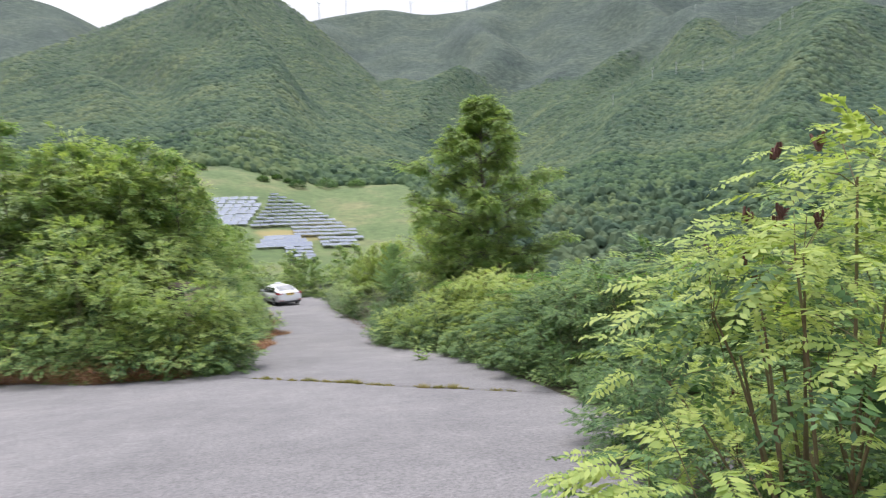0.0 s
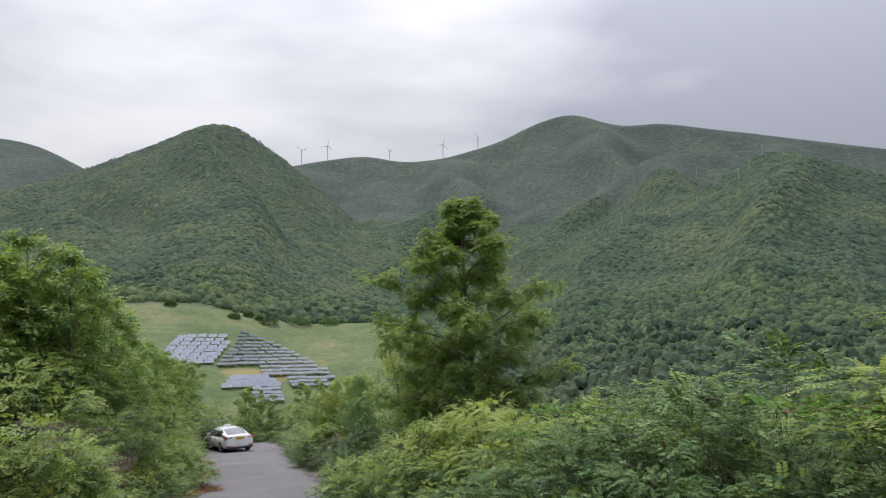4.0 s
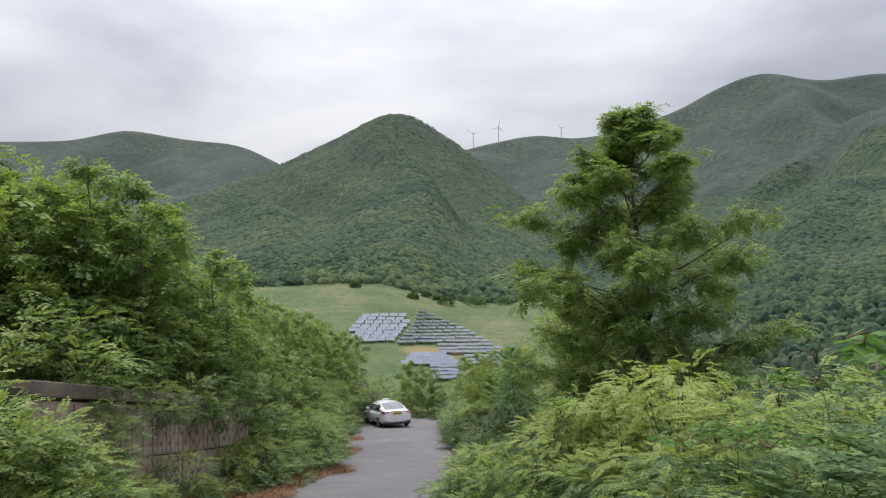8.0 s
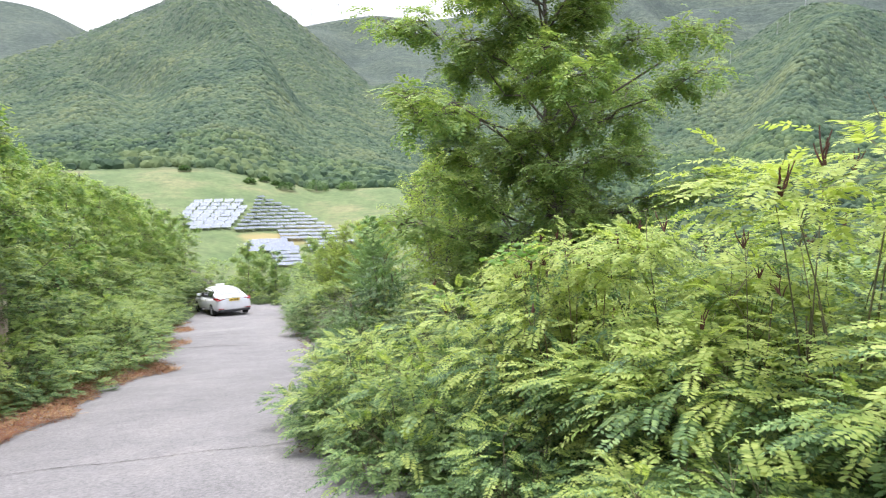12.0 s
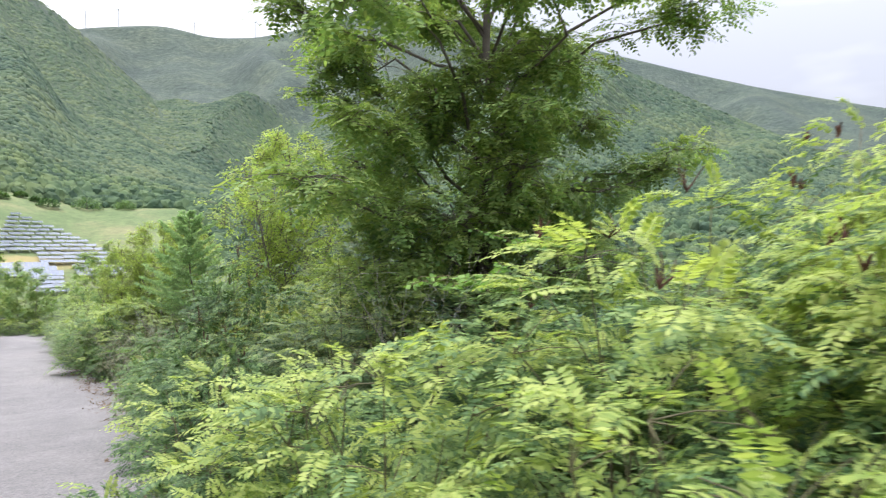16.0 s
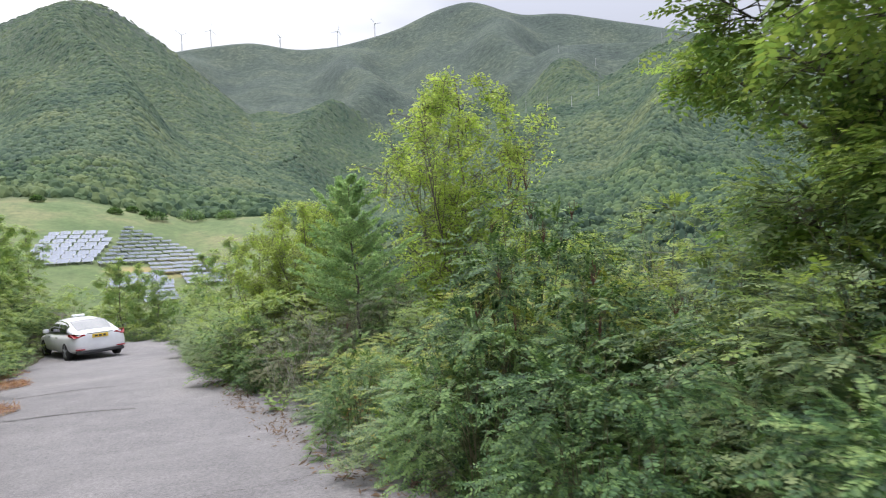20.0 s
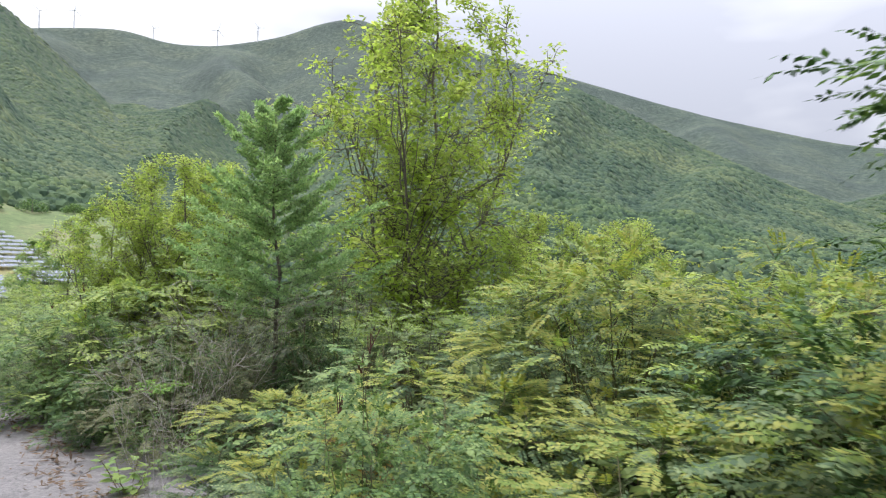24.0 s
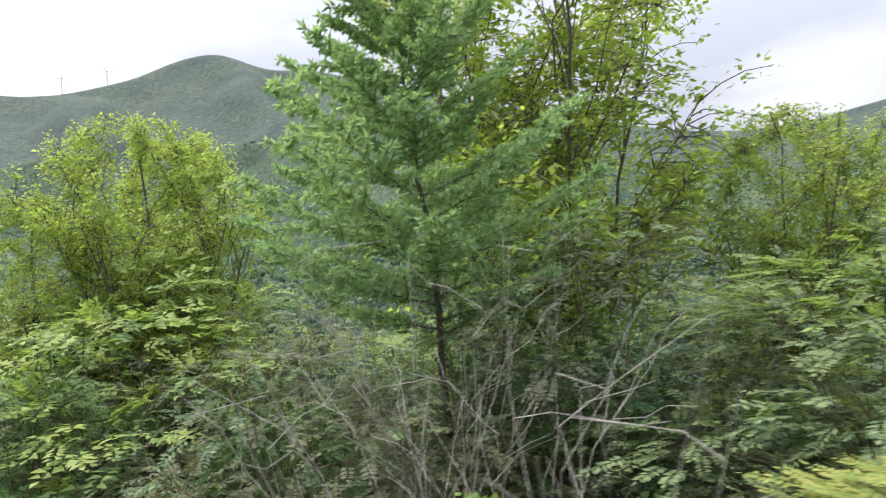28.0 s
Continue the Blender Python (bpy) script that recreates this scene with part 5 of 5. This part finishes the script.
while y < 24.5:  # along the right side: low growth in front, taller rows behind
    e = right_front(y)
    size = gen.uniform(0.84, 0.96)
    tall = float(np.interp(y, (5, 8.5, 11.5, 12.8, 14.2, 15.3, 16.6, 17.6, 18.5, 20.4, 24), (0.98, 0.95, 0.76, 0.8, 0.95, 0.95, 1.14, 1.0, 0.78, 0.68, 0.7)))
    put(bright if 9.5 < y < 16.5 else low_feather if 8.5 < y < 20.5 else shady, e + 0.75 + gen.uniform(-0.1, 0.1), y + 0.6, (1.0 if 8.5 < y < 20.5 else 0.6) * gen.uniform(0.85, 1.05), gen.uniform(0.85, 1.1))
    put(shady if y > 21.0 or 8.8 < y < 12.4 else shady + shady[:1] if y < 8.8 else feather, e + 0.75 + 1.0 * size + gen.uniform(-0.05, 0.15) + (0.6 if 18.8 < y < 21.6 else 0.0), y, size, tall * gen.uniform(0.92, 1.06))
    put(feather_back if gen.random() < 0.55 else leafy if y < 12 else dusky, e + 3.3 + gen.uniform(-0.3, 0.3), y + gen.uniform(0, 0.8), gen.uniform(0.9, 1.02), max(tall, 0.84) * 0.92)
    put(tawny_back if y > 20 else leafy if gen.random() < 0.6 else dusky, e + 5.3 + gen.uniform(-0.5, 0.5), y + gen.uniform(0, 1.0), gen.uniform(0.85, 0.98), max(tall, 0.84) * 0.85)
    y += 1.45
while y < 52:
    e = right_front(y)
    size = gen.uniform(0.75, 0.95)
    if y < 36 and not 29.3 < y < 32.0:
        put(shady if 25.5 < y < 29.4 or 32 < y < 35 else low_tawny, e + 0.7 + gen.uniform(-0.1, 0.1), y + 0.6, gen.uniform(0.6, 0.9) * (0.62 if 25.5 < y < 29.4 else 1.0), gen.uniform(0.85, 1.1))
    if not 30.6 < y < 32.0:
        put(tawny[:1] if y < 30.4 else dull if y < 37.5 else tawny[1:], e + (0.75 if y < 36 else 0.25) + 0.9 * size, y, size, gen.uniform(0.82, 0.96) * (0.84 if 25.5 < y < 31 else 1.0))
    if not 32.2 < y < 33.8:
        put(tawny[:2] if y < 31 else dull if y < 36 else tawny_back, e + 3.0 + gen.uniform(-0.3, 0.3), y + gen.uniform(0, 0.8), gen.uniform(0.85, 1.0), 0.78 if 25.5 < y < 31 else 0.92)
    put(tawny_back, e + 4.7 + gen.uniform(-0.4, 0.4), y + gen.uniform(0, 1.0), gen.uniform(0.9, 1.1), 0.8 if 25.5 < y < 31 else 0.95)
    if y < 38:
        put(tawny_back if gen.random() < 0.7 else feather_back, e + 6.6 + gen.uniform(-0.5, 0.5), y + gen.uniform(0, 1.0), gen.uniform(0.9, 1.1), 0.95)
    y += 1.45
# The left bank: low growth at the foot, shrubs on the wall's top, saplings behind.
for x in np.arange(-14.0, -3.3, 1.7):
    put(leafy, x, 18.2 + gen.uniform(-0.2, 0.2), gen.uniform(0.78, 0.95), 0.95, float(road_z(18.2)) - 0.1)
    put(leafy, x - 0.5, 19.6 + gen.uniform(-0.3, 0.3), gen.uniform(1.0, 1.12), 1.1, float(road_z(19.6)) + 0.2)
    put(leafy, x - 0.9, 21.6 + gen.uniform(-0.3, 0.6), gen.uniform(1.08, 1.2), 1.08)
    put(saplings, x - 0.3, 20.9 + gen.uniform(-0.4, 0.4), gen.uniform(0.85, 1.0))
for x, yy, size in ((-1.75, 15.1, 0.7), (-2.4, 14.5, 0.5), (-2.0, 15.9, 0.85), (-1.9, 16.5, 0.62), (-1.85, 17.3, 0.5), (-1.85, 18.1, 0.46), (-1.9, 19.0, 0.36), (-1.95, 20.1, 0.58), (-1.95, 21.3, 0.36), (-1.9, 23.2, 0.6), (-1.85, 24.2, 0.7)):
    put(low_feather, x, yy, size * 1.6, 1.0, float(road_z(yy)) - 0.05)
for x, yy, size in ((-2.55, 15.1, 0.78), (-1.95, 14.8, 0.7), (-2.1, 15.4, 0.66), (-3.3, 15.2, 0.75), (-4.4, 16.0, 0.95), (-2.05, 15.5, 0.52), (-6.2, 17.0, 0.95), (-1.8, 24.6, 0.5)):
    put(leafy, x, yy, size, 1.2, float(road_z(yy)) - 0.1)
y = 17.4
while y < 56:
    w = wall_x(y)
    foot = left_edge(y)
    if y > 25.0:
        put(leafy, foot - 0.55, y, gen.uniform(0.68, 0.8), 1.0, float(road_z(y)) - 0.1)
    put(leafy, w - (0.95 if y < 26 else 1.5), y + 0.5, gen.uniform(0.78, 0.92), 1.1, ground(w - 1.2, y + 0.5) - 0.2)
    if y < 26:
        put(leafy, w + 0.02, y + gen.uniform(0.5, 1.1), gen.uniform(0.36, 0.44), 0.9, ground(w - 1.2, y + 0.8) - 0.5)
        put(leafy, w - 0.1, y + gen.uniform(-0.3, 0.2), gen.uniform(0.28, 0.36), 0.9, ground(w - 1.2, y) - 0.3)
    if y < 33:
        put(leafy, w - 2.5, y, gen.uniform(1.05, 1.2), 1.45)
    if 19 < y < 26.5:
        put(leafy, w - 3.3, y + 0.9, gen.uniform(1.2, 1.35), 1.35)
    if y > 18.5:
        put(saplings, w - 4.0, y + gen.uniform(0, 1), gen.uniform(0.92, 1.05) * (0.86 if y < 22 else 1.0))
        put(saplings, w - 2.1, y + gen.uniform(0, 1), gen.uniform(0.76, 0.88) * (0.8 if y < 22 else 1.0))
    y += 1.75
put(bright, 6.13, 27.17, 1.35, 1.35)
for x, yy, size in ((4.3, 10.3, 0.78), (4.5, 11.3, 0.8), (4.8, 12.3, 0.75)):
    put(dusky, x, yy, size, 1.05)
put(tawny[1:], 4.9, 22.6, 1.0, 1.05)
put(tawny[1:], 5.7, 23.2, 1.0, 1.1)
put(tawny[:1], 6.3, 28.5, 1.0, 1.08)
put(tawny[1:], 6.9, 29.5, 0.95, 1.0)
put(tawny[:1], 7.6, 28.0, 1.0, 1.1)
put(leafy, 5.0, 36.2, 0.85)
put(leafy, 4.3, 35.0, 0.8)
for x, yy, size in ((-4.5, 55, 0.8), (-2.2, 57, 0.7), (0.2, 58.5, 0.75), (2.6, 57.5, 0.6), (4.6, 55.5, 0.75), (6.5, 57, 0.9), (-6.5, 58, 1.0), (1.5, 62, 0.95), (4.2, 62, 0.9), (-1.5, 63, 1.0), (2.4, 53.6, 0.4), (3.0, 52.6, 0.35), (1.5, 53.4, 0.45), (0.8, 54.8, 0.5), (2.3, 54.9, 0.5), (3.3, 51.2, 0.4), (-3.2, 45.0, 0.55), (-3.3, 47.0, 0.55), (-3.4, 49.0, 0.6), (-3.0, 52.5, 0.6)):
    put(leafy if size > 0.65 else feather_back, x, yy, size, 1.0)
for x, yy, size in ((0.6, 60.5, 0.8), (-3.6, 62, 0.9), (5.3, 50.6, 0.95), (4.9, 60, 0.8)):
    put(saplings, x, yy, size, 1.0)
for x, yy, size in ((0.9, 54.2, 0.5), (1.7, 53.2, 0.42), (2.5, 52.2, 0.45), (3.1, 50.6, 0.5), (1.2, 55.4, 0.7), (2.4, 54.2, 0.65), (-1.4, 56.2, 0.6), (0.2, 56.0, 0.55), (3.3, 53.0, 0.7)):
    put(bright, x, yy, size * 1.5, 0.9, float(road_z(yy)) - 0.15)
# Taller growth behind the right verge, saplings over the wall and behind the car.
for x, yy, size in ((4.9, 9.5, 0.92), (5.5, 10.7, 0.98), (5.4, 9.0, 1.0)):
    put(dusky, x, yy, size, 1.1)
for x, yy, size in ((5.0, 6.4, 1.02), (5.4, 7.5, 1.05), (4.9, 14.9, 0.92), (5.6, 15.6, 0.95), (4.8, 15.9, 0.92)):
    put(feather if yy < 10 else sunny, x, yy, size, 1.1 if yy < 10 else 0.92)
for x, yy, size in ((5.2, 33.0, 0.55), (4.6, 33.5, 0.5), (5.8, 32.9, 0.6), (5.1, 32.2, 0.5), (5.6, 32.0, 0.55)):
    put(shady, x, yy, size)
for x, yy, top in ((-5.2, 21.6, 4.5), (-3.3, 21.5, 4.2), (-3.6, 23.2, 4.3), (-3.0, 25.0, 3.4), (-3.4, 27.5, 3.5), (0.9, 55.6, -2.1), (1.7, 56.6, -2.5), (2.5, 55.2, -3.0)):
    put(saplings, x, yy, (top - ground(x, yy)) / 5.0)
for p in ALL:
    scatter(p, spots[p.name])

# ---- growth and litter along the lane ----
def stuff(name, mesh_data, mat, label, category):
    return tagged(new(name, mesh_of(name, *mesh_data, mat)), label, category, kind="stuff")


def understory():
    """Low weeds beneath the shrubs on both verges."""
    g = np.random.default_rng(31)
    n = 15000
    y = g.uniform(0, 54, n)
    right = g.uniform(0, 1, n) < 0.6
    x = np.where(right, np.interp(y, *EDGE_R) + 0.12 + g.exponential(1.1, n), left_edge(np.maximum(y, 18.8)) - 0.45 - g.exponential(0.5, n))
    y = np.where(~right & (y < 18.8), 18.8 + g.uniform(0, 34, n), y)
    x = np.where(right, x, left_edge(y) - 0.45 - g.exponential(0.45, n))
    x = np.where(~right & (y < 25.4), np.maximum(x, wall_x(y) + 0.15), x)
    z = np.where(right, ground(x, y), road_z(y) - 0.07) + g.uniform(0.02, 0.42, n) * np.minimum(1, 0.3 + g.exponential(0.5, n))
    way = unit(np.stack([g.normal(0, 1, n), g.normal(0, 1, n), g.uniform(-0.1, 0.9, n)], -1))
    return pinnate(np.stack([x, y, z], -1), way, g.uniform(0.12, 0.26, n), 2, 0.42, 0.55, 0.3, g, True)


EDGE_R = (np.array((0, 5, 8, 12, 15, 17.5, 20, 22, 25, 28, 31, 34, 38, 44, 52)), np.array((3.1, 3.1, 3.4, 3.4, 3.3, 3.1, 3.0, 3.2, 4.2, 4.4, 4.0, 3.4, 2.8, 2.8, 3.3)))
stuff("undergrowth", understory(), LEAF_MID, "low green weeds under the roadside shrubs", "weeds")


def blades(x, y, z, high, wide, g, lean=0.5):
    n = len(x)
    base = np.stack([x, y, z], -1)
    way = unit(np.stack([g.normal(0, lean, n), g.normal(0, lean, n), np.ones(n)], -1))
    return rhombs(base, way, unit(np.cross(way, g.normal(0, 1, (n, 3)))), high, wide, 0.25)


def litter():
    """Reddish dead straw and needles along the left edge."""
    g = np.random.default_rng(32)
    n = 60000
    y = np.where(g.uniform(0, 1, n) < 0.4, g.uniform(18.3, 19.0, n), 18.4 + 26 * g.uniform(0, 1, n) ** 1.3)
    x = left_edge(y) + 1.15 * (0.35 + 0.65 * np.sin(y * 0.55 + 1.6) ** 2) - g.exponential(0.7, n) + 0.2 * np.sin(y * 1.3) + 0.12 * np.sin(y * 3.1)
    x = np.where(y < 19.0, g.uniform(-11, -1.5, n), x)
    y = np.where(x < -2.2, np.where(y < 19.0, np.interp(x, (-11, -6, -4, -2.2), (16.2, 15.4, 14.2, 13.8)) + g.exponential(0.45, n) + 0.15 * np.sin(x * 2), y), y)
    pile = np.where(x < -2.2, 0.11, 0.03)
    base = np.stack([x, y, road_z(y) + 0.025 + g.exponential(1.0, n) * pile], -1)
    way = unit(np.stack([g.normal(0, 1, n), g.normal(0, 1, n), g.normal(0.12, 0.25, n)], -1))
    return rhombs(base, way, unit(np.cross(way, np.array([0, 0, 1.0])) + g.normal(0, 0.3, (n, 3))), g.uniform(0.05, 0.2, n), g.uniform(0.005, 0.015, n), 0.5)


def right_litter():
    g = np.random.default_rng(35)
    n = 1800
    y = g.uniform(18.5, 36, n)
    x = right_front(y) + 0.34 + g.normal(0, 0.16, n) + 0.12 * np.sin(y * 2.3)
    way = unit(np.stack([g.normal(0, 1, n), g.normal(0, 1, n), g.normal(0.1, 0.2, n)], -1))
    return rhombs(np.stack([x, y, road_z(y) + 0.025 + g.exponential(0.015, n)], -1), way, unit(np.cross(way, np.array([0, 0, 1.0])) + g.normal(0, 0.3, (n, 3))), g.uniform(0.03, 0.13, n), g.uniform(0.01, 0.035, n), 0.5)


stuff("leaf_litter", right_litter(), LITTER, "brown leaf litter under the roadside shrubs", "litter")
stuff("dead_straw", litter(), STRAW, "reddish brown dead straw along the road edge", "straw")


def crack_grass():
    """A joint across the lane, with grass growing from it in tufts."""
    g = np.random.default_rng(33)
    tuft = g.uniform(-0.9, 3.0, 60)
    size = g.exponential(1.0, 60)
    pick = g.choice(60, 3000, p=size / size.sum())
    x = tuft[pick] + g.normal(0, 0.035, 3000)
    y = joint_y(x) + g.normal(0, 0.02, 3000)
    return blades(x, y, road_z(y), g.uniform(0.02, 0.07, 3000) * (0.6 + np.minimum(1.2, 0.5 * size[pick])), g.uniform(0.006, 0.012, 3000), g, 0.8)


def joint_y(x):
    return 12.0 + 0.05 * np.sin(x * 3) + 0.03 * np.sin(x * 9.1) - 1.17 * x


def crack(y_of, x0, x1, wide, seed):
    g = np.random.default_rng(seed)
    x = np.linspace(x0, x1, 60)
    y = y_of(x) + g.normal(0, 0.012, 60)
    w = wide * g.uniform(0.3, 1.0, 60)
    v = np.concatenate([np.stack([x, y - w, road_z(y - w) + 0.024], -1), np.stack([x, y + w, road_z(y + w) + 0.024], -1)])
    i = np.arange(59)
    piece("crack", mesh_of("crack", v, np.stack([i, i + 1, i + 61, i + 60], -1), CRACK), road)


crack(joint_y, -1.2, 3.4, 0.03, 1)
crack(lambda x: 19.2 + 0.03 * np.sin(5 * x) + 0.05 * x, -1.4, 3.0, 0.012, 2)
crack(lambda x: 33.6 + 0.12 * np.sin(2 * x) - 0.25 * x, -1.4, 1.6, 0.03, 3)
crack(lambda x: 36.5 + 0.1 * np.sin(3 * x), -0.8, 1.2, 0.035, 4)
crack(lambda x: 26.4 + 0.05 * np.sin(4 * x) + 0.1 * x, -1.2, 4.0, 0.006, 5)
stuff("joint_grass", crack_grass(), GRASS, "small grass tufts growing from a joint in the road", "grass")


def verge_grass():
    g = np.random.default_rng(34)
    n = 14000
    y = np.where(g.uniform(0, 1, n) < 0.6, g.uniform(20.4, 25.6, n), g.uniform(20.5, 46, n))
    x = np.maximum(left_edge(y) - 0.15 - g.exponential(0.22, n), np.where(y < 25.4, wall_x(y) + 0.1, -9))
    return blades(x, y, road_z(y) - 0.05, g.uniform(0.15, 0.6, n), g.uniform(0.01, 0.02, n), g, 0.35)


stuff("verge_grass", verge_grass(), GRASS, "tall yellowing grass at the foot of the wall", "grass")

# Dead shrubs with bare grey twigs.
dead = plant("dead_shrub", twig_meshes(90, 1.6, 14), "dead shrub with bare grey arching twigs", "shrub", "dead shrubs")
scatter(dead, [stood(4.05, 31.4, 1.0, 0.3, None, 1.25), stood(4.7, 32.0, 1.0, 2.0, None, 1.3), stood(3.7, 30.9, 0.8, 4.0, None, 1.2), stood(6.2, 25.2, 1.1, 1.0), stood(-2.1, 19.0, 0.6, 0.5, float(road_z(19))), stood(5.0, 21.6, 0.85, 1.7, None, 1.35)])

# Climbers over the shrubs.
vine = plant("climbing_vine", vine_meshes(95, 1.1), "bright green climbing vine with broad leaves", "vine", "climbers")
scatter(vine, [stood(3.85, 10.4, 0.8, 0.4, ground(4.0, 10.4) + 1.6), stood(3.9, 11.4, 0.72, 2.0, ground(4.0, 11.4) + 1.35), stood(4.0, 7.5, 1.0, 0, ground(4.0, 7.5) + 1.45), stood(4.6, 12.6, 0.7, 1, ground(4.6, 12.6) + 1.6), stood(4.2, 16.5, 0.9, 2.5, ground(4.2, 16.5) + 1.6),
               stood(4.3, 19.5, 0.7, 3.7, ground(4.3, 19.5) + 1.35), stood(5.2, 20.5, 0.75, 5, ground(5.2, 20.5) + 1.6), stood(3.7, 31.0, 0.55, 1.5, ground(3.7, 31.0) + 0.9), stood(4.2, 5.5, 1.0, 4, ground(4.2, 5.5) + 1.5)])

# Broad-leaved and rusty weeds between the shrubs.
weed = plant("broad_leaved_weed", weed_meshes(97, 0.75, 0.15, LEAF_BROAD), "light green broad-leaved weed among the shrubs", "weed", "roadside weeds")
scatter(weed, [stood(2.75, 14.1, 0.8, 0.2), stood(3.0, 20.5, 0.95, 1.2), stood(3.35, 20.9, 0.9, 2.9), stood(5.0, 28.2, 1.5, 0.6), stood(4.6, 28.9, 1.3, 2.2), stood(5.5, 27.7, 1.5, 4.0),
               stood(3.6, 31.2, 0.9, 1.0), stood(2.3, 3.9, 0.6, 2.0), stood(-1.8, 17.6, 0.7, 2.0, float(road_z(17.6))), stood(-1.75, 21.5, 0.8, 0.4, float(road_z(21.5))), stood(-1.7, 23.0, 0.8, 3.0, float(road_z(23.0)))])
rusty = plant("rusty_weed", weed_meshes(98, 0.55, 0.11, LEAF_RUST, 9, 11), "weed with leaves turning rusty brown", "weed", "roadside weeds")
scatter(rusty, [stood(4.0, 28.3, 1.0, 0.3), stood(4.35, 28.7, 0.9, 2.3), stood(3.75, 26.4, 0.8, 1.1), stood(4.9, 29.6, 1.3, 3.0)])
